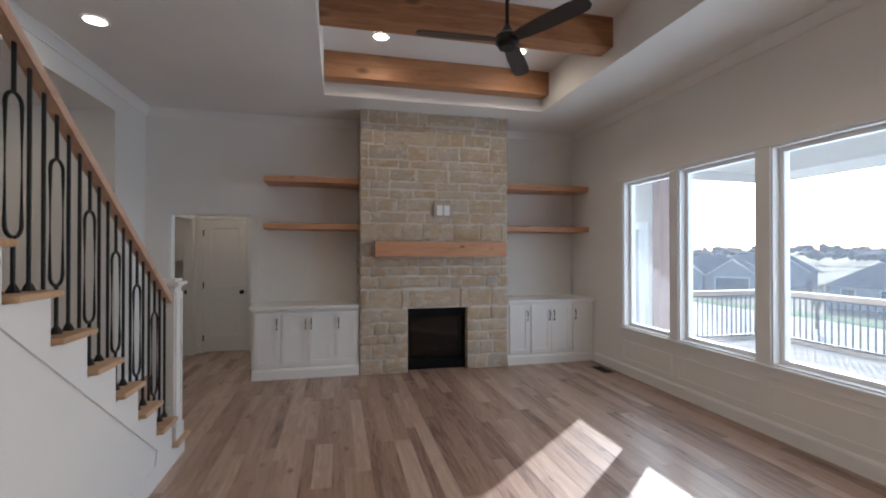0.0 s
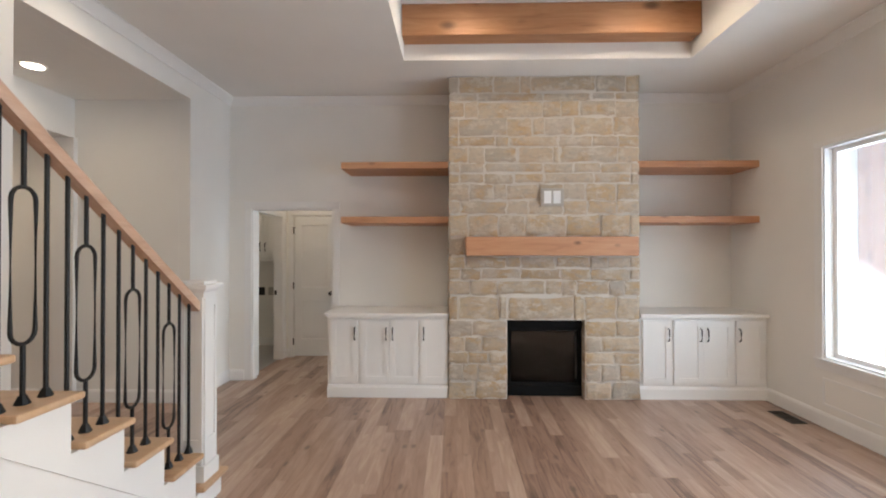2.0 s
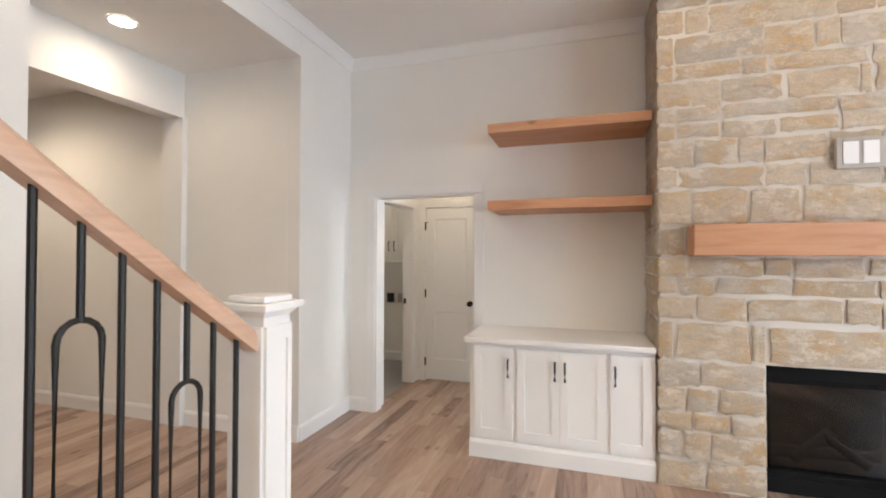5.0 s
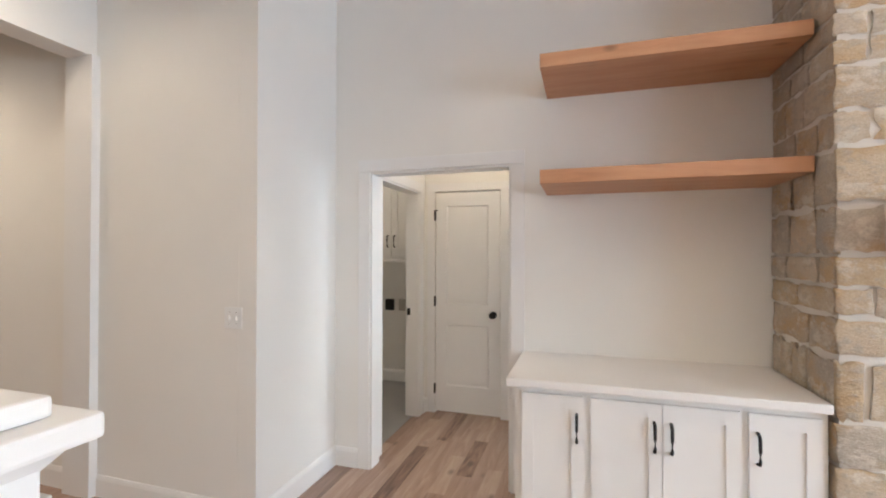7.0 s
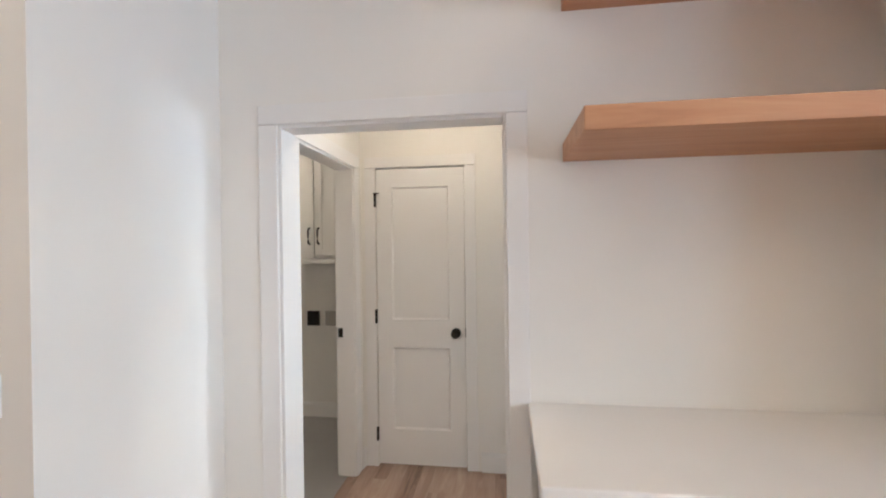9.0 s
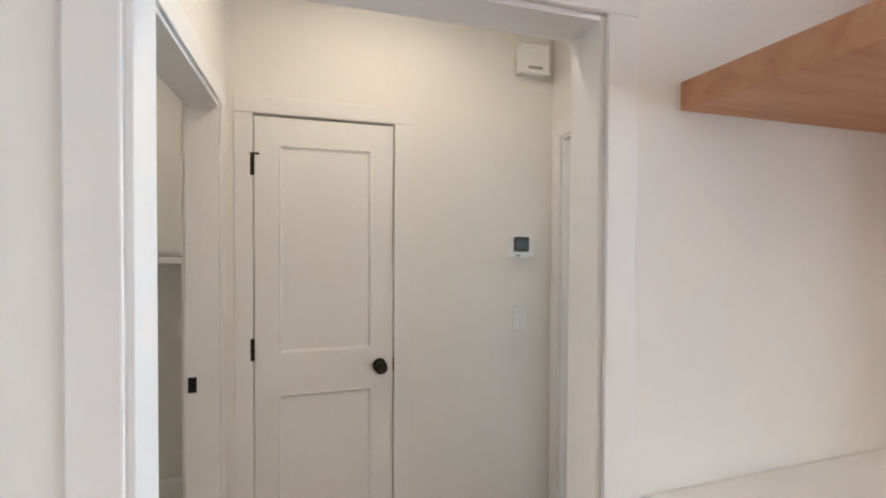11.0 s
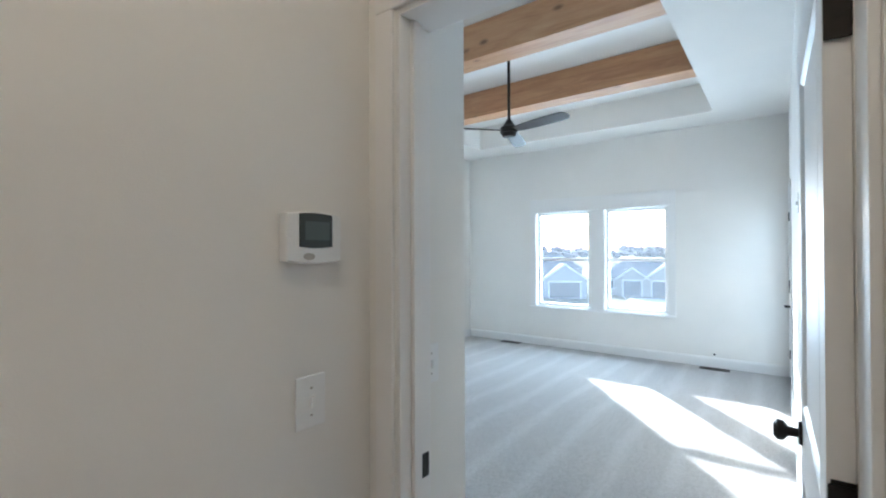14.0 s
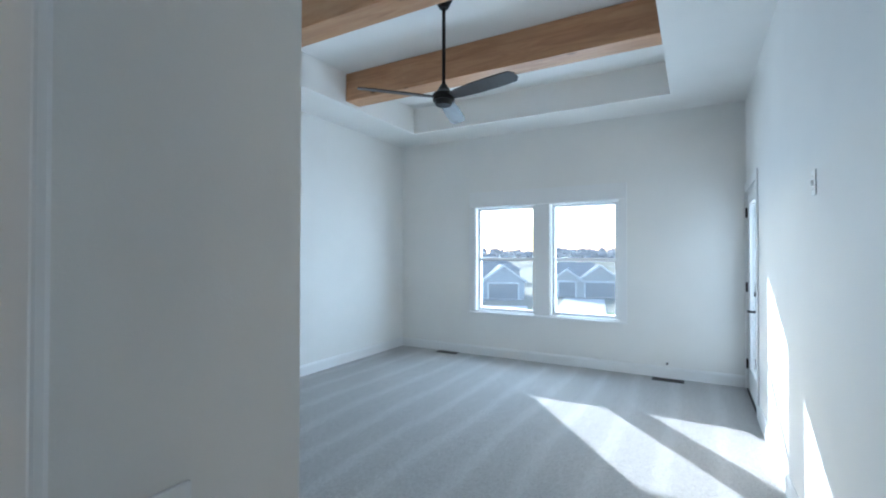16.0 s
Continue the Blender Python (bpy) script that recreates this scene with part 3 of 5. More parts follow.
for y0, y1 in ((5.64, TY1 - 0.002), (4.30, 4.52), (2.78, 3.00), (TY0 + 0.002, 1.66)):
    beam(TX0 + 0.002, TX1 - 0.002, y0, y1, 3.51, ZT - 0.002, BEAM_X, "reddish knotty cedar beam across the ceiling tray")
for x0, x1 in ((3.82, 4.04), (2.45, 2.67)):
    beam(x0, x1, BTY0 + 0.002, BTY1 - 0.002, 3.076, ZBT - 0.002, BEAM_Y, "light knotty cedar beam across the bedroom tray")

# ---- ceiling fans ----
def ceiling_fan(x, y, z_top, z_hub, turn, radius=0.66):
    f = thing("ceiling_fan", x, y, z_top, "dark bronze three-blade ceiling fan on a downrod", "ceiling fan", "ceiling fans")
    c = cyl(bmesh.new(), (x, y, z_top - 0.07), (x, y, z_top - 0.002), 0.035, 0.07, 24)
    part("canopy", c, BRONZE, f)
    part("downrod", cyl(bmesh.new(), (x, y, z_hub + 0.05), (x, y, z_top - 0.05), 0.014), BRONZE, f)
    bm = cyl(bmesh.new(), (x, y, z_hub + 0.05), (x, y, z_hub + 0.10), 0.05, 0.02, 20)
    cyl(bm, (x, y, z_hub + 0.02), (x, y, z_hub + 0.05), 0.085, 0.05, 24)
    cyl(bm, (x, y, z_hub - 0.03), (x, y, z_hub + 0.02), 0.085, 0.085, 24)
    part("motor_housing", bm, BRONZE, f)
    part("hub_cap", cyl(bmesh.new(), (x, y, z_hub - 0.065), (x, y, z_hub - 0.031), 0.06, 0.075, 24), BRONZE, f)
    for k in range(3):
        bm = bmesh.new()
        outline = [(0.05, 0.035), (0.16, 0.055), (0.30, 0.065), (radius - 0.12, 0.068), (radius - 0.03, 0.06), (radius, 0.03)]
        pts = [(r, w) for r, w in outline] + [(r, -w) for r, w in outline[::-1]]
        top = [bm.verts.new((r, w, 0.004)) for r, w in pts]
        bot = [bm.verts.new((r, w, -0.004)) for r, w in pts]
        bm.faces.new(top), bm.faces.new(bot[::-1])
        for i in range(len(pts)):
            bm.faces.new([top[i], top[(i + 1) % len(pts)], bot[(i + 1) % len(pts)], bot[i]])
        bmesh.ops.recalc_face_normals(bm, faces=bm.faces[:])
        bm.transform(pose(x, y, z_hub - 0.005, 0, 0, turn + 120 * k) @ pose(0, 0, 0, -13, 0, 0))
        part("blade", bm, FAN_WOOD, f)
    return settle(f)


ceiling_fan(1.84, 3.54, ZT, 3.08, 177)
ceiling_fan(3.10, 9.26, ZBT, 2.62, 17)

# ---- recessed downlights, three of them added as unseen fill ----
def downlight(x, y, z, power, color=(1.0, 0.78, 0.54), r=0.075):
    d = thing("downlight", x, y, z, "round recessed downlight with a white trim ring, lit", "downlight", "downlights")
    bm = bmesh.new()
    prof = [(r + 0.02, 0.0), (r + 0.02, -0.004), (r + 0.012, -0.008), (r, -0.006), (r - 0.004, 0.0)]
    rings = [[bm.verts.new((x + a * math.cos(k * math.pi / 16), y + a * math.sin(k * math.pi / 16), z - 0.001 + b)) for k in range(32)] for a, b in prof]
    for p, q in zip(rings, rings[1:]):
        for k in range(32):
            bm.faces.new([p[k], p[(k + 1) % 32], q[(k + 1) % 32], q[k]])
    bmesh.ops.recalc_face_normals(bm, faces=bm.faces[:])
    part("trim_ring", bm, TRIM, d)
    part("lens", cyl(bmesh.new(), (x, y, z - 0.004), (x, y, z - 0.0015), r - 0.002, r - 0.002, 32), LENS, d, "glowing warm white lens")
    settle(d)
    lamp("downlight_lamp", "SPOT", look((x, y, z - 0.02), (x, y + 0.0001, z - 1)), power, color, spot=165, soft=0.09)


downlight(-1.19, 4.53, ZC, 4)
# invented pair, never in view: fill light on the fireplace wall from the south
for x in (0.4, 2.9):
    downlight(x, -0.9, ZC, 56, (1.0, 0.84, 0.64))
for x in (1.09, 2.63):
    downlight(x, 5.2, ZT, 7)
    downlight(x, 2.2, ZT, 9)
downlight(-2.54, 5.22, ZL, 2.6)
# added out of view to brighten the far part of the stair hall
downlight(-4.4, 5.0, ZL, 24)
downlight(-2.42, 2.2, ZL, 7)
downlight(-0.80, 7.36, ZH, 3.3, (1.0, 0.73, 0.46))
downlight(-2.6, 8.2, ZH, 6)

# ---- fireplace ----
FX0, FX1, FY = 0.92, 2.90, 6.235       # chimney breast, mortar face
BX_0, BX_1, BZ = 1.53, 2.335, 0.818    # firebox opening
chimney = structure("chimney_breast", plate((FX0 + 0.02, FX1 - 0.02), (0, ZC - 0.002), [(BX_0, BX_1, -1, BZ)], FY, YN - 0.001, "y"), MORTAR, "tan limestone fireplace chimney breast with white mortar", "fireplace")

# ---- firebox ----
fb = thing("firebox", (BX_0 + BX_1) / 2, FY + 0.2, 0.0, "black metal gas fireplace insert behind glass", "fireplace insert")
fy = FY + 0.11
part("shell", plate((BX_0 + 0.003, BX_1 - 0.003), (0.002, BZ - 0.003), [(BX_0 + 0.045, BX_1 - 0.045, 0.14, BZ - 0.13)], fy, fy + 0.04, "y"), FIRE_BLACK, fb)
part("top_louvre", block(BX_0 + 0.004, BX_1 - 0.004, fy - 0.03, fy - 0.001, BZ - 0.1, BZ - 0.02, 0.008), FIRE_BLACK, fb)
part("bottom_louvre", block(BX_0 + 0.004, BX_1 - 0.004, fy - 0.02, fy - 0.001, 0.012, 0.11, 0.006), FIRE_BLACK, fb)
part("back_panel", block(BX_0 + 0.01, BX_1 - 0.01, fy + 0.33, fy + 0.35, 0.002, BZ - 0.01), FIRE_BLACK, fb)
part("burner_tray", block(BX_0 + 0.02, BX_1 - 0.02, fy + 0.05, fy + 0.32, 0.1, 0.14), FIRE_BLACK, fb)
part("glass", block(BX_0 + 0.06, BX_1 - 0.06, fy + 0.041, fy + 0.046, 0.13, BZ - 0.12), FIREGLASS, fb, "dark glass front")
LOG = paint("ceramic_log", (0.16, 0.13, 0.11), 0.9, 0.3, 0.8, 30)
for a, b, r in (((1.65, fy + 0.22, 0.19), (2.22, fy + 0.25, 0.20), 0.045), ((1.75, fy + 0.12, 0.18), (2.0, fy + 0.24, 0.34), 0.035), ((2.15, fy + 0.12, 0.18), (1.95, fy + 0.22, 0.32), 0.035)):
    part("log", cyl(bmesh.new(), a, b, r, r * 0.8, 9), LOG, fb, "grey ceramic fire log")
settle(fb)

# ---- mantel, wall plate ----
obj("mantel_shelf", block(1.10, 2.81, 6.03, FY - 0.001, 1.49, 1.68, 0.008), SHELF, None, "thick reddish cedar mantel beam on the stone chimney", "mantel")
sp = thing("outlet_plate", 1.99, FY - 0.03, 2.02, "grey double wall plate with two white inserts on stone", "wall plate")
part("plate", block(1.875, 2.11, FY - 0.05, FY - 0.02, 2.0, 2.18, 0.004), GREY_PLATE, sp)
for x in (1.905, 2.0):
    part("insert", block(x, x + 0.075, FY - 0.056, FY - 0.0505, 2.025, 2.155, 0.003), PLASTIC, sp, "white outlet insert")
settle(sp)

# ---- floating shelves ----
for x0, x1 in ((-0.24, FX0 - 0.002), (FX1 + 0.002, XR - 0.002)):
    for z in (1.831, 2.42):
        obj("floating_shelf", block(x0, x1, 6.36, YN - 0.001, z + 0.006, z + 0.077, 0.004), SHELF, None, "thick knotty cedar floating shelf on white wall", "shelf", "floating shelves")

# ---- cabinets ----
def bow_handle(parent, x, y, z, length=0.13):
    pts = [(x, y, z - length / 2), (x, y - 0.022, z - length / 2 + 0.006), (x, y - 0.03, z - length / 2 + 0.02), (x, y - 0.031, z), (x, y - 0.03, z + length / 2 - 0.02), (x, y - 0.022, z + length / 2 - 0.006), (x, y, z + length / 2)]
    part("handle", sweep(pts, 0.007), BLACK, parent, "black iron bar handle")


def shaker_door(cab, x0, x1, y, z0, z1, handles):
    d = part("door", plate((x0, x1), (z0, z1), [(x0 + 0.055, x1 - 0.055, z0 + 0.06, z1 - 0.06)], y - 0.02, y - 0.001, "y"), CABINET, cab)
    part("door_panel", block(x0 + 0.05, x1 - 0.05, y - 0.011, y - 0.0015, z0 + 0.055, z1 - 0.055), CABINET, d)
    for hx in handles:
        bow_handle(d, hx, y - 0.02, z1 - 0.145)


def cabinet(x0, x1):
    y = 6.265
    c = thing("cabinet", (x0 + x1) / 2, y, 0, "white painted built-in base cabinet with shaker doors", "cabinet", "built-in cabinets")
    part("body", block(x0, x1, y, YN - 0.02, 0.002, 0.845), CABINET, c)
    part("base_moulding", profile_run([(0, 0), (0.022, 0), (0.022, 0.105), (0.012, 0.125), (0, 0.13)], (x1, y - 0.001, 0.002), (x0, y - 0.001, 0.002)), CABINET, c)
    for d0, d1, h in ((0.035, 0.32, 0.29), (0.352, 0.652, 0.62), (0.655, 0.955, 0.688), (0.985, x1 - x0 - 0.025, 1.015)):
        shaker_door(c, x0 + d0, x0 + d1, y, 0.16, 0.815, [x0 + h])
    return settle(c)


cabinet(-0.35, FX0 - 0.003)
cabinet(FX1 + 0.003, XR - 0.003)
for x0, x1 in ((-0.385, FX0 - 0.003), (FX1 + 0.003, XR - 0.003)):
    obj("countertop", block(x0, x1, 6.215, YN - 0.001, 0.846, 0.886, 0.007), STONE_TOP, None, "pale painted countertop over the base cabinet", "countertop", "countertops")

# ---- interior doors ----
def sticking(x0, x1, z0, z1, y_face, y_panel, w):
    """Sloped moulding round a door panel: a bead at the face, then a slope down to the panel."""
    bm = bmesh.new()
    step = (y_panel - y_face) * 0.25
    rows = []
    for inset, y in ((0.0, y_face + step), (w * 0.25, y_face - step * 0.1), (w * 0.5, y_face + step), (w, y_panel - step * 0.1)):
        rows.append([bm.verts.new(v) for v in ((x0 + inset, y, z0 + inset), (x1 - inset, y, z0 + inset), (x1 - inset, y, z1 - inset), (x0 + inset, y, z1 - inset))])
    for p, q in zip(rows, rows[1:]):
        for i in range(4):
            bm.faces.new([p[i], p[(i + 1) % 4], q[(i + 1) % 4], q[i]])
    bmesh.ops.recalc_face_normals(bm, faces=bm.faces[:])
    return bm


def panel_door(name, width, height, label, knob_x, sides=((-1, 0.0), (1, 0.035))):
    """A two-panel door in the xz plane: hinge edge at x = 0, thickness y 0..0.035, face towards -y."""
    d = new(name)
    tagged(d, label, "door", "", "structure")
    s, zr0, zr1 = 0.1, 0.82, 1.0
    part("door_leaf", plate((0, width), (0.012, height), [(s, width - s, 0.25, zr0), (s, width - s, zr1, height - 0.12)], 0, 0.035, "y"), TRIM, d)
    for z0, z1 in ((0.25, zr0), (zr1, height - 0.12)):
        part("panel", block(s - 0.002, width - s + 0.002, 0.009, 0.026, z0 - 0.002, z1 + 0.002), TRIM, d)
        part("panel_moulding", sticking(s, width - s, z0, z1, 0.0, 0.009, 0.016), TRIM, d)
        part("panel_moulding", sticking(s, width - s, z0, z1, 0.035, 0.026, 0.016), TRIM, d)
    for sgn, y in sides:
        bm = cyl(bmesh.new(), (knob_x, y, 0.92), (knob_x, y + sgn * 0.008, 0.92), 0.033, 0.031, 24)
        cyl(bm, (knob_x, y + sgn * 0.008, 0.92), (knob_x, y + sgn * 0.035, 0.92), 0.012, 0.014, 16)
        for a, b, r0, r1 in ((0.033, 0.042, 0.016, 0.027), (0.042, 0.056, 0.027, 0.029), (0.056, 0.066, 0.029, 0.017)):
            cyl(bm, (knob_x, y + sgn * a, 0.92), (knob_x, y + sgn * b, 0.92), r0, r1, 24)
        part("knob", bm, BRONZE, d, "round dark bronze knob")
    for z in (0.22, 1.03, 1.83):
        bm = cyl(bmesh.new(), (-0.008, -0.008, z - 0.048), (-0.008, -0.008, z + 0.048), 0.009, None, 10)
        box(bm, -0.002, -0.0005, 0.0, 0.03, z - 0.045, z + 0.045)
        part("hinge", bm, BRONZE, d, "dark bronze hinge")
    return d


closet_door = panel_door("door_1", 0.605, 2.04, "closed white two-panel closet door with a dark knob", 0.543)
closet_door.matrix_world = pose(-1.345, HY1 + 0.004, 0.006)
part("latch_plate", block(0.606, 0.612, -0.002, 0.03, 0.89, 0.95), BRONZE, closet_door)
part("hinge_stop", block(-0.025, 0.02, -0.012, -0.004, 1.872, 1.88), BRONZE, closet_door)
bed_door = panel_door("door_2", 0.745, 2.02, "white two-panel bedroom door standing open against the wall", 0.685, ((1, 0.035),))
bed_door.matrix_world = pose(HX1 + 0.135, DY0 + 0.016, 0.012, 0, 0, 0.8)


def strike(x, y, z, out, axis):
    bm = block(x - 0.015, x + 0.015, y - 0.0015, y + 0.0015, z - 0.03, z + 0.03) if axis == "y" else block(x - 0.0015, x + 0.0015, y - 0.015, y + 0.015, z - 0.03, z + 0.03)
    obj("strike_plate", bm, BRONZE, None, "dark bronze strike plate on the door jamb", "strike plate", "strike plates")


strike(HX1 + 0.092, DYB - 0.0155, 0.90, 1, "y")
strike(HX0 - 0.095, DY1 - 0.0155, 0.95, 1, "y")
for z in (0.22, 1.03, 1.83):
    obj("jamb_hinge", block(HX1 + 0.1265, HX1 + 0.1325, DY0 + 0.010, DY0 + 0.050, z - 0.051, z + 0.051, 0.0025), BRONZE, None, "dark bronze hinge leaf on the edge of the open door", "hinge", "jamb hinges")

# patio door
pd = thing("door_3", (PX0 + PX1) / 2, BY0 - 0.06, 0, "white full-glass patio door with black hardware, closed", "door", "", "structure")
part("door_leaf", plate((PX0 + 0.02, PX1 - 0.02), (0.03, PZ - 0.02), [(PX0 + 0.13, PX1 - 0.13, 0.25, PZ - 0.14)], BY0 - 0.055, BY0 - 0.01, "y"), TRIM, pd)
p = part("pane", block(PX0 + 0.125, PX1 - 0.125, BY0 - 0.036, BY0 - 0.03, 0.245, PZ - 0.135), GLASS, pd)
p.visible_shadow = False
part("frame", plate((PX0 + 0.001, PX1 - 0.001), (0.001, PZ - 0.001), [(PX0 + 0.018, PX1 - 0.018, 0.028, PZ - 0.018)], BY0 - 0.125, BY0 - 0.003, "y"), TRIM, pd)
for z in (0.28, 1.07, 1.84):
    part("hinge", cyl(bmesh.new(), (PX1 - 0.015, BY0 + 0.004, z - 0.05), (PX1 - 0.015, BY0 + 0.004, z + 0.05), 0.010), BLACK, pd)
part("lever", sweep([(PX0 + 0.075, BY0 - 0.01, 0.90), (PX0 + 0.075, BY0 + 0.05, 0.90), (PX0 + 0.17, BY0 + 0.055, 0.895)], 0.011), BLACK, pd)
part("deadbolt", cyl(bmesh.new(), (PX0 + 0.075, BY0 - 0.01, 1.06), (PX0 + 0.075, BY0 + 0.02, 1.06), 0.027, 0.025), BLACK, pd)
part("threshold", block(PX0 + 0.02, PX1 - 0.02, BY0 - 0.13, BY0 + 0.012, 0.007, 0.027, 0.004), BRONZE, pd)
settle(pd)

# ---- wall devices ----
def switch_plate(m, wide=0.072, toggles=1, label="white toggle light switch plate on the wall", category="light switch"):
    """Built in the xz plane, facing -y, middle at the origin."""
    s = new("light_switch")
    tagged(s, label, category, "wall plates")
    part("plate", block(-wide / 2, wide / 2, -0.006, -0.0005, -0.058, 0.058, 0.003), PLASTIC, s)
    for k in range(toggles):
        x = (k - (toggles - 1) / 2) * 0.046
        part("toggle", block(x - 0.005, x + 0.005, -0.016, -0.0062, -0.012, 0.012, 0.002), PLASTIC, s)
        part("screw", cyl(bmesh.new(), (x, -0.0075, 0.03), (x, -0.0062, 0.03), 0.003, None, 8), GREY_PLATE, s)
        part("screw", cyl(bmesh.new(), (x, -0.0075, -0.03), (x, -0.0062, -0.03), 0.003, None, 8), GREY_PLATE, s)
    s.matrix_world = m
    return s


switch_plate(pose(-0.083, HY1, 1.117), 0.078)
switch_plate(pose(0.345, HY1, 1.115))
switch_plate(pose(-1.85, YH, 1.13), 0.118, 2, "white double switch plate on the hall wall")
switch_plate(pose(2.67, BY0, 1.73, 0, 0, 180), 0.072, 1, "white cable outlet plate on the bedroom wall", "wall plate")
switch_plate(pose(-1.78, LY1, 1.0), 0.118, 2, "white outlet plate on the laundry wall", "wall plate")

th = thing("thermostat", -0.088, HY1, 1.42, "white programmable thermostat with a dark grey screen", "thermostat")


def soft_case(x0, x1, z0, z1, y0, y1, bow):
    """A wall case whose top and bottom edges bow outwards, with rounded front edges."""
    bm, n = bmesh.new(), 12
    ring = [(x0 + (x1 - x0) * i / n, z0 - bow * math.sin(math.pi * i / n)) for i in range(n + 1)]
    ring += [(x1 - (x1 - x0) * i / n, z1 + bow * math.sin(math.pi * i / n)) for i in range(n + 1)]
    cx, cz = (x0 + x1) / 2, (z0 + z1) / 2
    rows = []
    for y, k in ((y1, 0.985), (y0 + 0.009, 1.0), (y0 + 0.003, 0.985), (y0, 0.95)):
        rows.append([bm.verts.new((cx + (x - cx) * k, y, cz + (z - cz) * k)) for x, z in ring])
    for p, q in zip(rows, rows[1:]):
        for i in range(len(ring)):
            bm.faces.new([p[i], p[(i + 1) % len(ring)], q[(i + 1) % len(ring)], q[i]])
    bm.faces.new(rows[-1])
    bm.faces.new(rows[0][::-1])
    bmesh.ops.recalc_face_normals(bm, faces=bm.faces[:])
    return bm


part("case", soft_case(-0.160, -0.016, 1.428, 1.530, HY1 - 0.030, HY1 - 0.001, 0.006), PLASTIC, th)
part("screen", soft_case(-0.131, -0.044, 1.459, 1.531, HY1 - 0.0335, HY1 - 0.0295, 0.003), SCREEN, th, "dark grey lcd screen")
part("lcd", block(-0.118, -0.054, HY1 - 0.0345, HY1 - 0.0337, 1.474, 1.514), LCD, th, "dim green-grey display")
bm = cyl(bmesh.new(), (0, -0.0015, 0), (0, 0.0005, 0), 0.0075, None, 20)
bm.transform(pose(-0.106, HY1 - 0.0302, 1.4385) @ Matrix.Diagonal((1.9, 1, 1, 1)))
part("logo_badge", bm, GREY_PLATE, th)
for x in (-0.153, -0.038):
    for z in (1.478, 1.491, 1.504):
        part("button", block(x, x + 0.018, HY1 - 0.0322, HY1 - 0.0298, z, z + 0.008, 0.0008), PLASTIC, th)
settle(th)

ch = thing("door_chime", -0.01, HY1, 2.35, "white plastic door chime box high on the wall", "door chime")
part("case", block(-0.115, 0.055, HY1 - 0.055, HY1 - 0.001, 2.355, 2.50, 0.008), PLASTIC, ch)
part("grille", block(-0.07, 0.01, HY1 - 0.057, HY1 - 0.0552, 2.375, 2.39), GREY_PLATE, ch)
settle(ch)

# ---- floor registers ----
def register(x0, x1, y0, y1, z):
    r = thing("floor_register", (x0 + x1) / 2, (y0 + y1) / 2, z, "dark bronze metal floor register", "floor vent", "floor registers")
    part("frame", plate((x0, x1), (y0, y1), [(x0 + 0.014, x1 - 0.014, y0 + 0.014, y1 - 0.014)], z, z + 0.006, "z"), BRONZE, r)
    part("backing", block(x0 + 0.013, x1 - 0.013, y0 + 0.013, y1 - 0.013, z, z + 0.001), SUBFLOOR, r)
    n = 9
    along = y1 - y0 > x1 - x0
    for k in range(n):
        if along:
            a = y0 + 0.014 + (y1 - y0 - 0.028) * (k + 0.3) / n
            bm = block(x0 + 0.013, x1 - 0.013, a, a + 0.012, z + 0.001, z + 0.005)
        else:
            a = x0 + 0.014 + (x1 - x0 - 0.028) * (k + 0.3) / n
            bm = block(a, a + 0.012, y0 + 0.013, y1 - 0.013, z + 0.001, z + 0.005)
        part("slat", bm, BRONZE, r)
    return settle(r)


register(3.98, 4.12, 5.62, 5.93, 0.0)
register(BX1 - 0.16, BX1 - 0.04, 10.49, 10.81, 0.006)
register(BX1 - 0.18, BX1 - 0.06, 7.68, 8.0, 0.006)
ds = thing("cable_outlet", BX1 - 0.01, 7.85, 0.17, "small black cable outlet low on the wall", "cable outlet")
part("socket", cyl(bmesh.new(), (BX1 - 0.03, 7.85, 0.17), (BX1 - 0.017, 7.85, 0.17), 0.012), BLACK, ds)
settle(ds)

# ---- laundry room ----
uc = thing("wall_cabinet", -2.4, LY1 - 0.16, 1.4, "cream upper wall cabinet with black handles in the laundry", "cabinet")
cy = LY1 - 0.31
part("body", block(-3.25, -1.6, cy, LY1 - 0.001, 1.42, 2.4), CABINET, uc)
part("light_rail", block(-3.26, -1.59, cy - 0.025, LY1 - 0.001, 1.385, 1.419, 0.006), CABINET, uc)
for k in range(4):
    x0 = -3.24 + k * 0.41
    d = part("door", plate((x0, x0 + 0.4), (1.44, 2.38), [(x0 + 0.06, x0 + 0.34, 1.5, 2.32)], cy - 0.02, cy - 0.001, "y"), CABINET, uc)
    part("door_panel", block(x0 + 0.055, x0 + 0.345, cy - 0.011, cy - 0.0015, 1.495, 2.325), CABINET, d)
    bow_handle(d, x0 + (0.365 if k % 2 == 0 else 0.035), cy - 0.02, 1.61)
settle(uc)
wb = thing("washer_box", -2.1, LY1 - 0.02, 0.82, "black and grey laundry supply boxes on the wall", "outlet box")
part("valve_box", block(-2.23, -2.12, LY1 - 0.02, LY1 - 0.001, 0.82, 0.95, 0.004), BLACK, wb)
part("supply_box", block(-2.06, -1.95, LY1 - 0.02, LY1 - 0.001, 0.82, 0.95, 0.004), GREY_PLATE, wb)
settle(wb)

# ---- staircase ----
RISE, RUN, NOSE1, SX = 0.15, 0.281, 4.435, -0.49   # first rise, run
N = 16


def tread_z(k):
    return RISE + 0.2075 * (k - 1)


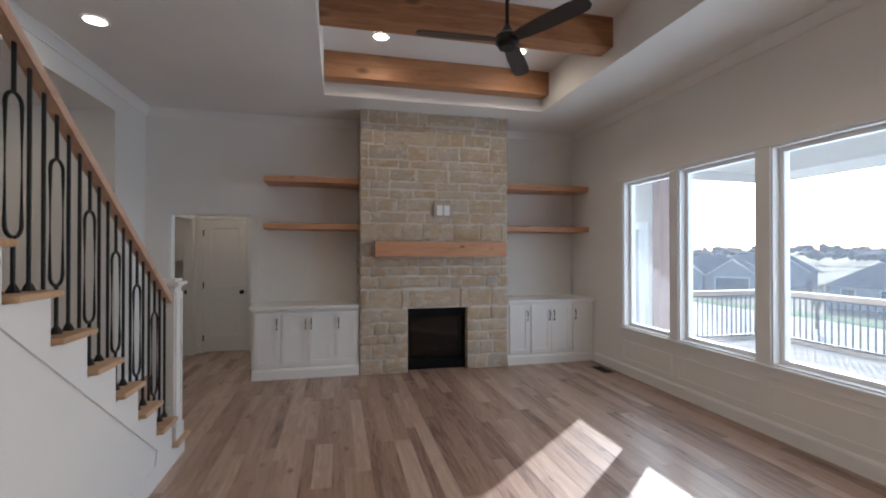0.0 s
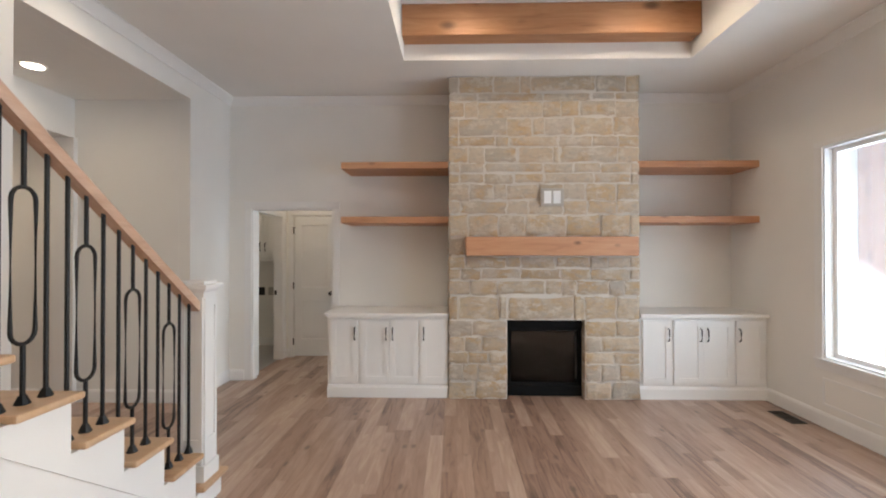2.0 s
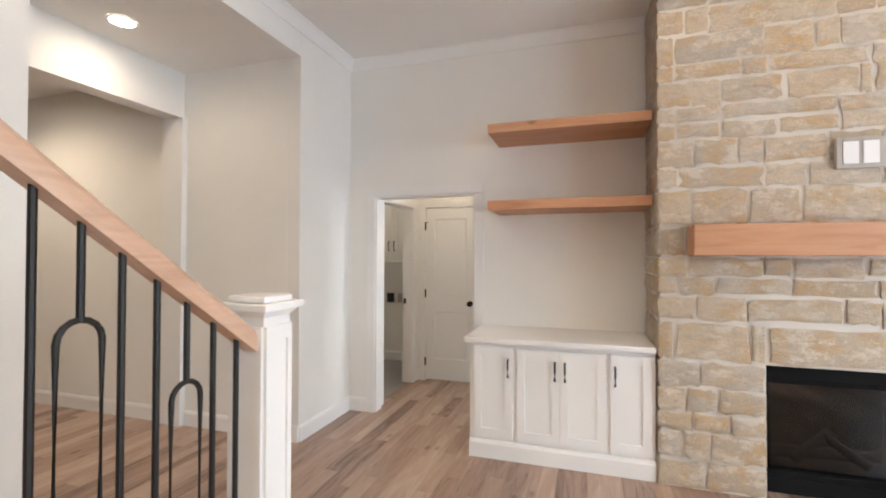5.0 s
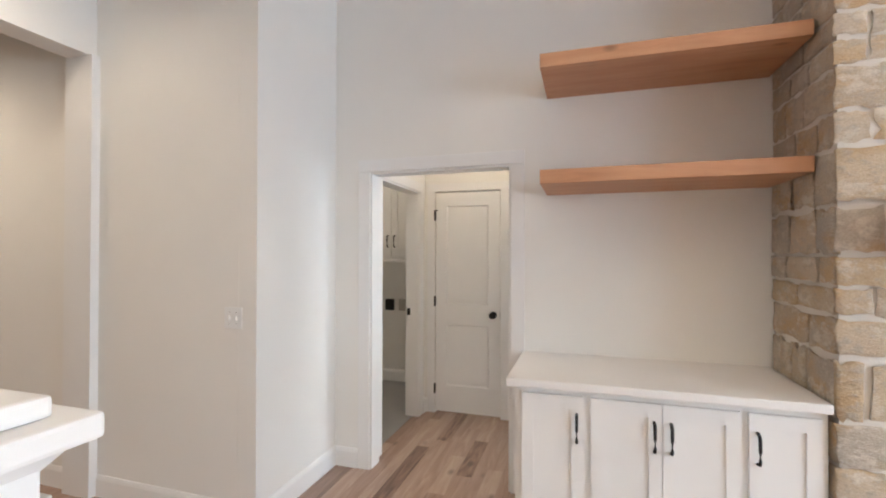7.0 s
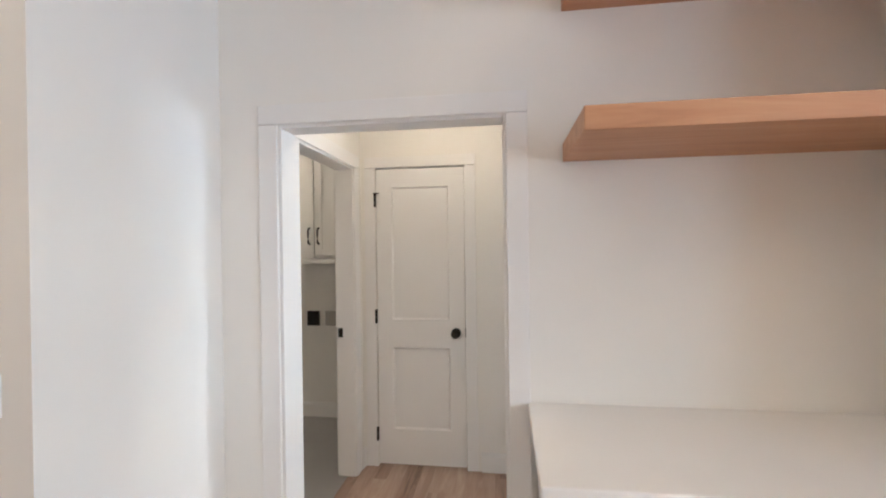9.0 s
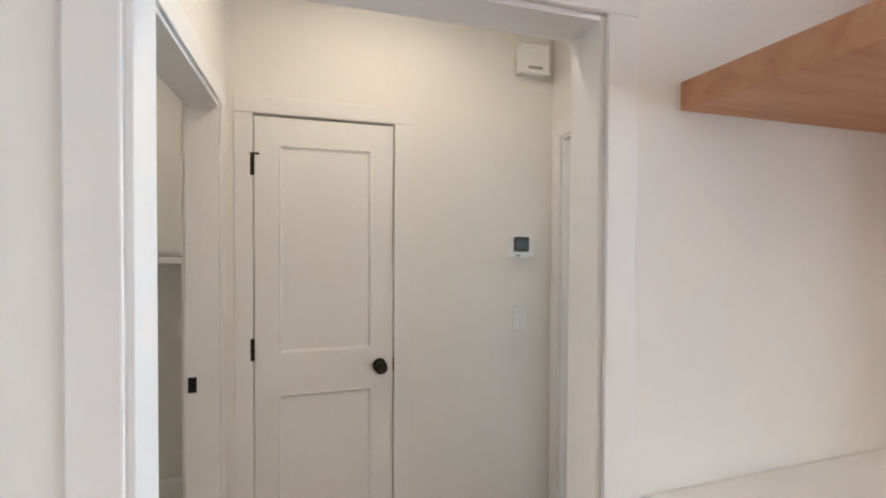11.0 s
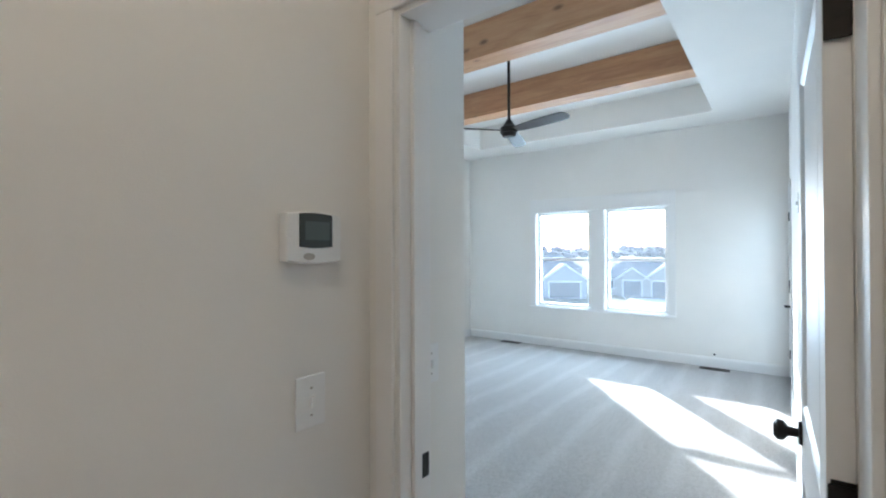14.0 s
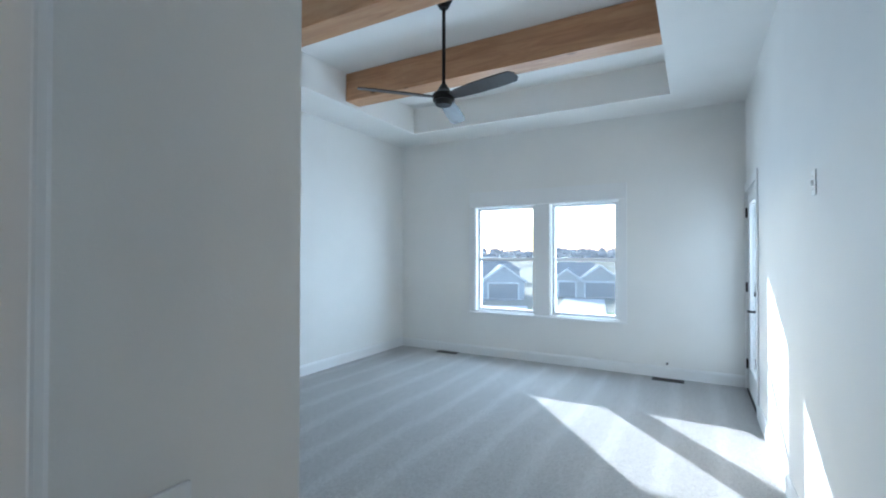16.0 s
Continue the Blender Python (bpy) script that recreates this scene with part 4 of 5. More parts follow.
stairs = thing("staircase", -1.08, 4.5, 0, "white painted staircase with light oak treads", "staircase", "", "structure")
outline = [(NOSE1 - 0.03, 0.0)]
for k in range(1, N + 1):
    y = NOSE1 - 0.03 - RUN * (k - 1)
    outline += [(y, tread_z(k) - 0.031), (y - RUN, tread_z(k) - 0.031)]
outline += [(outline[-1][0], 0.0)]
bm = bmesh.new()
lows, highs = [bm.verts.new((XL + 0.001, y, z)) for y, z in outline], [bm.verts.new((SX - 0.02, y, z)) for y, z in outline]
for i in range(len(outline)):
    j = (i + 1) % len(outline)
    bm.faces.new([lows[i], lows[j], highs[j], highs[i]])
bm.faces.new(highs), bm.faces.new(lows[::-1])
bmesh.ops.recalc_face_normals(bm, faces=bm.faces[:])
bmesh.ops.triangulate(bm, faces=[f for f in bm.faces if len(f.verts) > 4])
part("carriage", bm, TRIM, stairs, "white painted stair side and risers")
for k in range(1, N + 1):
    y1 = NOSE1 - RUN * (k - 1)
    part("tread", block(XL + 0.002, SX + 0.015, y1 - RUN - 0.002, y1, tread_z(k) - 0.030, tread_z(k), 0.011), OAK_X, stairs, "light oak tread with rounded nosing")
# panel moulding on the stair side
slope = 0.2075 / RUN


def side_strip(a, b, w=0.022):
    d = Vector((0, b[0] - a[0], b[1] - a[1])).normalized()
    n = Vector((0, -d.z, d.y)) * w / 2
    bm = bmesh.new()
    q = [Vector((0, *a)) - n, Vector((0, *b)) - n, Vector((0, *b)) + n, Vector((0, *a)) + n]
    f0, f1 = [bm.verts.new(v + Vector((SX - 0.019, 0, 0))) for v in q], [bm.verts.new(v + Vector((SX - 0.008, 0, 0))) for v in q]
    bm.faces.new(f0[::-1]), bm.faces.new(f1)
    for i in range(4):
        bm.faces.new([f0[i], f0[(i + 1) % 4], f1[(i + 1) % 4], f1[i]])
    bmesh.ops.recalc_face_normals(bm, faces=bm.faces[:])
    part("panel_strip", bm, TRIM, stairs)


side_strip((3.84, 0.25), (1.2, 0.25 + 2.64 * slope))
side_strip((3.84, 0.25), (3.81, 0.14))
side_strip((3.81, 0.14), (1.2, 0.14))
settle(stairs)

RX = -0.57
rail = thing("stair_railing", RX, 4.3, RISE, "black iron balusters under a light oak handrail", "railing")


def rail_z(y):
    return 1.167 + 0.738 * (4.27 - y)


bm = bmesh.new()
prof = [(-0.028, -0.03), (0.028, -0.03), (0.032, -0.01), (0.03, 0.012), (0.02, 0.026), (0.0, 0.031), (-0.02, 0.026), (-0.03, 0.012), (-0.032, -0.01)]
ends = [[bm.verts.new((RX + a, y, rail_z(y) + b * 1.25)) for a, b in prof] for y in (4.212, 0.0)]
k = len(prof)
for i in range(k):
    bm.faces.new([ends[0][i], ends[0][(i + 1) % k], ends[1][(i + 1) % k], ends[1][i]])
bm.faces.new(ends[0]), bm.faces.new(ends[1][::-1])
bmesh.ops.recalc_face_normals(bm, faces=bm.faces[:])
part("handrail", bm, OAK_Y, rail, "light oak handrail")
for i in range(42):
    y = 4.151 - 0.0915 * i
    step = int((NOSE1 - y) // RUN) + 1
    z0, z1 = tread_z(step), rail_z(y) - 0.03
    r = 0.0085
    if i % 3 == 2:
        a, b, hw = z0 + 0.215, z0 + 0.78, 0.047
        bm = cyl(bmesh.new(), (RX, y, z0), (RX, y, a + 0.004), r, None, 8)
        arc = [(RX, y + hw * math.cos(t), b - hw + hw * math.sin(t)) for t in [math.pi * j / 8 for j in range(9)]]
        arc += [(RX, y + hw * math.cos(t), a + hw + hw * math.sin(t)) for t in [math.pi + math.pi * j / 8 for j in range(9)]]
        base = part("baluster", bm, BLACK, rail, "black iron baluster with an elongated loop")
        part("loop", sweep(arc, 0.0075, 8, True), BLACK, base)
        part("upper_bar", cyl(bmesh.new(), (RX, y, b - 0.004), (RX, y, z1 + 0.01), r, None, 8), BLACK, base)
    else:
        base = part("baluster", cyl(bmesh.new(), (RX, y, z0), (RX, y, z1 + 0.01), r, None, 8), BLACK, rail)
    shoe = cyl(bmesh.new(), (RX, y, z0 + 0.0005), (RX, y, z0 + 0.032), 0.025, 0.012, 8)
    part("shoe", shoe, BLACK, base)
settle(rail)

nw = thing("newel_post", -0.592, 4.29, RISE, "white painted square newel post with stepped cap", "newel post")
nx, ny = -0.592, 4.29
part("shaft", block(nx - 0.068, nx + 0.068, ny - 0.068, ny + 0.068, RISE, 1.3015, 0.004), TRIM, nw)
for dx, dy in ((1, 0), (-1, 0), (0, 1), (0, -1)):
    if dx:
        bm = plate((ny - 0.066, ny + 0.066), (RISE + 0.1, 1.25), [(ny - 0.045, ny + 0.045, RISE + 0.25, 1.2)], nx + dx * 0.0685, nx + dx * 0.078, "x")
    else:
        bm = plate((nx - 0.066, nx + 0.066), (RISE + 0.1, 1.25), [(nx - 0.045, nx + 0.045, RISE + 0.25, 1.2)], ny + dy * 0.0685, ny + dy * 0.078, "y")
    part("face_board", bm, TRIM, nw)
part("plinth", block(nx - 0.085, nx + 0.085, ny - 0.085, ny + 0.085, RISE + 0.0005, RISE + 0.098, 0.005), TRIM, nw)
part("cap_plate", block(nx - 0.103, nx + 0.103, ny - 0.103, ny + 0.103, 1.302, 1.328, 0.005), TRIM, nw)
part("cap_top", block(nx - 0.074, nx + 0.074, ny - 0.074, ny + 0.074, 1.3285, 1.350, 0.005), TRIM, nw)
bed = bmesh.new()
cyl(bed, (nx, ny, 1.276), (nx, ny, 1.3015), 0.092, 0.122, 4)
bmesh.ops.rotate(bed, verts=bed.verts[:], cent=(nx, ny, 0), matrix=Matrix.Rotation(radians(45), 3, "Z"))
part("cap_moulding", bed, TRIM, nw)
settle(nw)

# ---- deck outside ----
GZ = -0.18
deck = structure("deck", block(XR + 0.161, 9.2, YS - 1, BY0 - 0.131, GZ - 0.3, GZ - 0.03), DECK, "grey board deck outside the windows", "deck")
structure("deck_wing", block(BX1 + 0.151, 9.2, BY0 - 0.13, 7.85, GZ - 0.3, GZ - 0.03), DECK, "grey board deck beside the bedroom", "deck")
structure("deck_roof", block(XR + 0.161, 9.4, YS - 1, 6.96, 3.12, 3.3), EXT_WALL, "white deck roof soffit", "roof")
structure("deck_roof_wing", block(BX1 + 0.151, 9.4, 6.961, 8.0, 3.12, 3.3), EXT_WALL, "white deck roof soffit", "roof")
structure("deck_fascia", block(9.2, 9.4, YS - 1, 8.0, 2.96, 3.119), WHITE_OUT, "white deck roof fascia beam", "beam")
structure("deck_fascia_side", block(BX1 + 0.151, 9.199, 7.85, 8.0, 2.96, 3.119), WHITE_OUT, "white deck roof fascia beam", "beam")
structure("house_roof", block(XW - 0.5, BX1 + 0.5, YS - 0.5, BY1 + 0.5, 6.11, 6.3), ROOFM, "grey roof over the house", "roof")
for x, y in ((5.84, 6.866), (9.25, 7.9), (9.25, 1.5)):
    ps = thing("deck_post", x, y, GZ - 0.03, "reddish cedar deck roof post", "post", "deck posts")
    part("post", block(x - 0.09, x + 0.09, y - 0.09, y + 0.09, GZ - 0.029, 3.1, 0.008), POST_WOOD, ps)
    settle(ps)


def deck_railing(a, b):
    a, b = Vector(a), Vector(b)
    r = thing("deck_railing", a.x, a.y, GZ - 0.03, "black metal deck railing with a wooden cap rail", "railing", "deck railings")
    d = (b - a)
    n = int(d.length / 0.11)
    along_x = abs(d.x) > abs(d.y)

    def bar(z0, z1, half):
        if along_x:
            return block(min(a.x, b.x), max(a.x, b.x), a.y - half, a.y + half, z0, z1, 0.004)
        return block(a.x - half, a.x + half, min(a.y, b.y), max(a.y, b.y), z0, z1, 0.004)

    part("cap_rail", bar(0.70, 0.79, 0.08), DECK_WOOD, r, "weathered wooden cap rail")
    part("top_rail", bar(0.66, 0.695, 0.02), BLACK, r)
    part("bottom_rail", bar(GZ + 0.06, GZ + 0.10, 0.02), BLACK, r)
    part("kick_board", bar(GZ - 0.028, GZ + 0.055, 0.05), DECK_WOOD, r)
    for k in range(1, n):
        p = a + d * k / n
        part("picket", block(p.x - 0.009, p.x + 0.009, p.y - 0.009, p.y + 0.009, GZ + 0.101, 0.659), BLACK, r)
    return settle(r)


deck_railing((BX1 + 0.17, 7.8, 0), (9.12, 7.8, 0))
deck_railing((9.12, 7.72, 0), (9.12, 1.2, 0))

# deck boards with gaps
boards = bmesh.new()
x = XR + 0.17
while x < 9.15:
    box(boards, x, x + 0.135, YS - 1, BY0 - 0.135 if x < BX1 + 0.16 else 7.78, GZ - 0.029, GZ - 0.002)
    x += 0.142
obj("deck_board_field", boards, DECK, None, "pale grey deck boards with narrow gaps", "deck boards", "", "stuff")

# ---- land and neighbours ----
G0 = -5.2
def terrain():
    bm = bmesh.new()
    xs = [-600, -60, -8, 6, 12, 20, 30, 45, 60, 80, 110, 160, 240, 400, 700, 1500, 4000]
    ys = [-4000, -800, -300, -120, -60, -30, -10, 0, 10, 20, 35, 50, 70, 100, 150, 250, 500, 1200, 4000]

    def h(x, y):
        r = math.hypot(max(0, x - 6), y * 0.4)
        z = -3.2 - min(2.0, r * 0.08)
        if r > 100:
            z += min(8, (r - 100) * 0.012)
        return z

    v = [[bm.verts.new((x, y, h(x, y))) for y in ys] for x in xs]
    for i in range(len(xs) - 1):
        for j in range(len(ys) - 1):
            bm.faces.new([v[i][j], v[i + 1][j], v[i + 1][j + 1], v[i][j + 1]])
    return bm


structure("ground", terrain(), GRASS, "dry winter grass and fields", "ground")


def ground_strip(name, pts, width, z, material, label, category):
    bm = bmesh.new()
    rows = []
    for i, p in enumerate(pts):
        a, b = Vector(pts[max(0, i - 1)]), Vector(pts[min(len(pts) - 1, i + 1)])
        n = (b - a).normalized()
        n = Vector((-n.y, n.x)) * width / 2
        rows.append([(p[0] - n.x, p[1] - n.y), (p[0] + n.x, p[1] + n.y)])
    tops = [[bm.verts.new((*q, z)) for q in r] for r in rows]
    lows = [[bm.verts.new((*q, z - 0.5)) for q in r] for r in rows]
    for i in range(len(rows) - 1):
        bm.faces.new([tops[i][0], tops[i][1], tops[i + 1][1], tops[i + 1][0]])
        for s in (0, 1):
            bm.faces.new([tops[i][s], tops[i + 1][s], lows[i + 1][s], lows[i][s]])
    bmesh.ops.recalc_face_normals(bm, faces=bm.faces[:])
    return structure(name, bm, material, label, category)


ground_strip("road", [(26, -60), (33, -20), (36, 10), (37, 40), (37, 90)], 17, G0 + 0.22, ROADM, "pale concrete residential street", "road")
ground_strip("lawn", [(44, -60), (49, 0), (50, 20), (48, 36), (47, 60)], 5, G0 + 0.12, LAWN, "green front lawn", "lawn")


def house(x, y, turn, w, d, h, roof_h, siding, gables):
    """A single-storey house, front towards local -x; ridge along y; front gables with garage doors."""
    e = new("house")
    tagged(e, "single-storey grey house with shingle roof and garage doors", "house", "neighbouring houses")
    part("wall", block(0, d, -w / 2, w / 2, -1, h), siding, e)
    bm = bmesh.new()
    o = 0.5
    a = [bm.verts.new(v) for v in ((-o, -w / 2 - o, h - 0.1), (d + o, -w / 2 - o, h - 0.1), (d + o, w / 2 + o, h - 0.1), (-o, w / 2 + o, h - 0.1))]
    r0, r1 = bm.verts.new((d / 2, -w / 2 + d * 0.35, h + roof_h)), bm.verts.new((d / 2, w / 2 - d * 0.35, h + roof_h))
    for f in ([a[0], a[1], r0], [a[1], a[2], r1, r0], [a[2], a[3], r1], [a[3], a[0], r0, r1], a):
        bm.faces.new(f)
    bmesh.ops.recalc_face_normals(bm, faces=bm.faces[:])
    part("roof", bm, ROOFM, e, "grey shingle roof")
    for gy, gw, garage in gables:
        g = part("front_gable", block(-2.2, 0.1, gy - gw / 2, gy + gw / 2, -1, h), siding, e)
        bm = bmesh.new()
        rise = gw * 0.36
        q = [(-2.25, gy - gw / 2, h), (-2.25, gy + gw / 2, h), (-2.25, gy, h + rise)]
        f0, f1 = [bm.verts.new(v) for v in q], [bm.verts.new((d * 0.45, v[1], v[2])) for v in q]
        bm.faces.new(f0), bm.faces.new(f1[::-1]), bm.faces.new([f0[0], f0[1], f1[1], f1[0]])
        bm.faces.new([f0[0], f0[2], f1[2], f1[0]]), bm.faces.new([f0[1], f0[2], f1[2], f1[1]])
        bmesh.ops.recalc_face_normals(bm, faces=bm.faces[:])
        part("gable_wall", bm, siding, g)
        for s in (-1, 1):
            bm = bmesh.new()
            t = 0.18
            e0 = [(-2.7, gy + s * (gw / 2 + 0.4), h - 0.29), (-2.7, gy, h + rise), (d * 0.45, gy, h + rise), (d * 0.45, gy + s * (gw / 2 + 0.4), h - 0.29)]
            lo, hi = [bm.verts.new((p[0], p[1], p[2] + 0.02)) for p in e0], [bm.verts.new((p[0], p[1], p[2] + t)) for p in e0]
            bm.faces.new(lo), bm.faces.new(hi)
            for i in range(4):
                bm.faces.new([lo[i], lo[(i + 1) % 4], hi[(i + 1) % 4], hi[i]])
            bmesh.ops.recalc_face_normals(bm, faces=bm.faces[:])
            part("gable_roof", bm, ROOFM, g)
            bm = bmesh.new()
            f = [(-2.74, p[1], p[2]) for p in (e0[0], e0[1])]
            vs = [bm.verts.new(v) for v in (f[0], f[1], (f[1][0], f[1][1], f[1][2] + 0.26), (f[0][0], f[0][1], f[0][2] + 0.26))]
            ws = [bm.verts.new((-2.71, v.co.y, v.co.z)) for v in vs]
            bm.faces.new(vs), bm.faces.new(ws[::-1])
            for i in range(4):
                bm.faces.new([vs[i], vs[(i + 1) % 4], ws[(i + 1) % 4], ws[i]])
            bmesh.ops.recalc_face_normals(bm, faces=bm.faces[:])
            part("barge_board", bm, WHITE_OUT, g)
        if garage:
            gd = part("garage_door", block(-2.27, -2.21, gy - garage / 2, gy + garage / 2, 0.05, 2.2), GARAGE, g, "dark panelled garage door")
            for j in range(1, 4):
                part("groove", block(-2.275, -2.271, gy - garage / 2, gy + garage / 2, 0.05 + j * 0.54 - 0.02, 0.05 + j * 0.54 + 0.02), DARK_GLASS, gd)
            part("garage_frame", plate((gy - garage / 2 - 0.2, gy + garage / 2 + 0.2), (0, 2.42), [(gy - garage / 2, gy + garage / 2, -1, 2.2)], -2.29, -2.22, "x"), WHITE_OUT, g)
    for wy in (-w * 0.08, w * 0.12, w * 0.36):
        wn_ = part("window", plate((wy - 0.65, wy + 0.65), (0.8, 2.3), [(wy - 0.55, wy + 0.55, 0.9, 2.2)], -0.06, -0.01, "x"), WHITE_OUT, e)
        part("pane", block(-0.04, -0.02, wy - 0.56, wy + 0.56, 0.89, 2.21), DARK_GLASS, wn_)
    e.matrix_world = pose(x, y, G0 + 0.1, 0, 0, turn)
    return e


house(61.0, 36.0, 28, 14, 12, 2.6, 2.7, SIDING, [(-3.6, 5.8, 4.2)])
house(71.7, 23.9, 14, 13, 11, 2.6, 2.5, SIDING_T, [(-3.4, 5.8, 4.2), (1.4, 4.0, 2.4)])
house(64, 66, 42, 16, 11, 2.8, 2.8, SIDING, [(-3.4, 6.6, 4.6), (4.2, 6.8, 0)])
house(38, 70, 58, 16, 11, 2.8, 2.6, SIDING_T, [(-3.6, 6.8, 4.6)])
house(74, 4, -2, 17, 12, 2.8, 2.8, SIDING, [(5.0, 7.0, 4.9)])
house(50, -24, -16, 18, 12, 2.8, 3.0, SIDING_T, [(3.6, 7.0, 4.9)])
house(92, 50, 25, 18, 12, 3.0, 3.0, SIDING_T, [(4.0, 7.0, 0)])
house(84, 74, 38, 18, 12, 3.0, 3.0, SIDING, [(-4.0, 7.0, 0)])
for (x, y), (x2, y2) in (((52, 28.2), (35, 21)), ((66, 21.5), (36, 16))):
    ground_strip("driveway", [(x, y), (x2, y2)], 5.5, G0 + 0.2, ROADM, "pale concrete driveway", "driveway")


def far_woods(n, r0, r1, seed, h0, h1):
    """A distant belt of bare trees: many small tapered clumps with gaps."""
    rng = random.Random(seed)
    bm = bmesh.new()
    for _ in range(n):
        a = radians(rng.uniform(-50, 85))
        r = rng.uniform(r0, r1)
        x, y = r * math.cos(a), r * math.sin(a)
        base = -2.0 + (r - 100) * 0.008
        h, w = rng.uniform(h0, h1), rng.uniform(2.0, 6.0)
        for _ in range(3):
            m = pose(x + rng.uniform(-4, 4), y + rng.uniform(-4, 4), base + h * rng.uniform(0.2, 0.45), 0, 0, rng.uniform(0, 90)) @ Matrix.Diagonal((w, w, h * rng.uniform(0.4, 0.6), 1))
            bmesh.ops.create_icosphere(bm, subdivisions=1, radius=0.6, matrix=m)
    for v in bm.verts:
        v.co += Vector(noise.noise_vector(v.co * 0.35)) * 1.2
    return obj("woods", bm, WOODS, None, "distant belt of bare winter trees", "woods", "", "stuff")


far_woods(420, 190, 330, 3, 3, 5.5)
far_woods(300, 360, 520, 4, 6, 10)


def bare_tree(x, y, h, seed):
    rng = random.Random(seed)
    e = thing("tree", x, y, G0, "bare winter street tree", "tree", "street trees")
    part("trunk", cyl(bmesh.new(), (x, y, G0 - 0.3), (x, y, G0 + h * 0.45), 0.12, 0.08, 8), BARK, e)
    bm = bmesh.new()
    for k in range(26):
        z = G0 + h * rng.uniform(0.25, 0.45)
        a, s = rng.uniform(0, 6.28), rng.uniform(0.2, 0.45) * h
        q = Vector((x + math.cos(a) * s * 0.45, y + math.sin(a) * s * 0.45, z + s))
        cyl(bm, (x, y, z), q, 0.04, 0.012, 5)
        for _ in range(5):
            t = rng.uniform(0.4, 1)
            p = Vector((x, y, z)).lerp(q, t)
            cyl(bm, p, p + Vector((rng.uniform(-0.5, 0.5), rng.uniform(-0.5, 0.5), rng.uniform(0.2, 0.8))), 0.014, 0.005, 4)
    part("crown", bm, LEAF, e)
    return settle(e)


for i, (x, y, h) in enumerate(((40, 30, 5.5), (41, 12, 5), (60, 36, 8), (72, 10, 9), (39, 56, 5))):
    bare_tree(x, y, h, 40 + i)

# ---- stones of the chimney ----
def stone_mesh(seed, rough):
    """A unit stone, x and z in -0.5..0.5, front at y = -1, split face."""
    rng = random.Random(seed)
    bm = bmesh.new()
    nx_, nz_ = 5, 3
    grid = {}
    for i in range(nx_ + 1):
        for j in range(nz_ + 1):
            edge = i in (0, nx_) or j in (0, nz_)
            u, v = i / nx_ - 0.5, j / nz_ - 0.5
            du, dv = (rng.uniform(-0.05, 0.016) * (1 if u > 0 else -1) if i in (0, nx_) else rng.uniform(-0.05, 0.05)), (rng.uniform(-0.10, 0.03) * (1 if v > 0 else -1) if j in (0, nz_) else rng.uniform(-0.06, 0.06))
            depth = (-0.66 + rng.uniform(-0.10, 0.10)) if edge else -0.88 + rng.uniform(-rough, rough)
            grid[i, j] = bm.verts.new((u + du, depth, v + dv))
    for i in range(nx_):
        for j in range(nz_):
            bm.faces.new([grid[i, j], grid[i + 1, j], grid[i + 1, j + 1], grid[i, j + 1]])
    ring = [(i, 0) for i in range(nx_ + 1)] + [(nx_, j) for j in range(1, nz_ + 1)] + [(i, nz_) for i in range(nx_ - 1, -1, -1)] + [(0, j) for j in range(nz_ - 1, 0, -1)]
    back = {k: bm.verts.new((grid[k].co.x * 0.98, 0.35, grid[k].co.z * 0.98)) for k in ring}
    for a, b in zip(ring, ring[1:] + ring[:1]):
        bm.faces.new([grid[a], back[a], back[b], grid[b]])
    bmesh.ops.recalc_face_normals(bm, faces=bm.faces[:])
    me = bpy.data.meshes.new("stone")
    bm.to_mesh(me)
    bm.free()
    me.materials.append(STONE)
    for p in me.polygons:
        p.use_smooth = True
    return me


SMOOTH = [stone_mesh(i, 0.10) for i in range(10)]
ROUGH = [stone_mesh(50 + i, 0.36) for i in range(10)]
srng = random.Random(11)


def put_stone(u0, u1, z0, z1, face, proud, rough):
    """face: 'front' lies in y = FY; 'left' and 'right' are the flanks."""
    g = 0.0055
    proud *= 0.75 if rough else 0.45
    w, h = u1 - u0 - 2 * g, z1 - z0 - 2 * g
    if w < 0.03 or h < 0.025:
        return
    ob = new("stone", srng.choice(ROUGH if rough else SMOOTH))
    ob.parent = chimney
    c, zc = (u0 + u1) / 2, (z0 + z1) / 2
    flip = srng.choice((1, -1))
    if face == "front":
        m = pose(c, FY, zc)
    elif face == "left":
        m = pose(FX0 + 0.02, c, zc, 0, 0, -90)
    elif face == "right":
        m = pose(FX1 - 0.02, c, zc, 0, 0, 90)
    elif face == "jamb_l":
        m = pose(BX_0, c, zc, 0, 0, 90)
    else:
        m = pose(BX_1, c, zc, 0, 0, -90)
    ob.matrix_world = m @ Matrix.Diagonal((w * flip, proud, h * 1.0, 1)) if flip > 0 else m @ pose(0, 0, 0, 0, 180, 0) @ Matrix.Diagonal((w, proud, h, 1))


def course_stones(u0, u1, z0, z1, face, proud):
    """One course of a flank or reveal, stones of mixed width."""
    u = u0
    while u < u1 - 0.02:
        w = srng.choice((0.14, 0.2, 0.26, 0.3)) * srng.uniform(0.85, 1.15)
        if u1 - (u + w) < 0.09:
            w = u1 - u
        put_stone(u, u + w, z0, z1, face, proud * srng.uniform(0.8, 1.2), z0 < 1.9)
        u += w


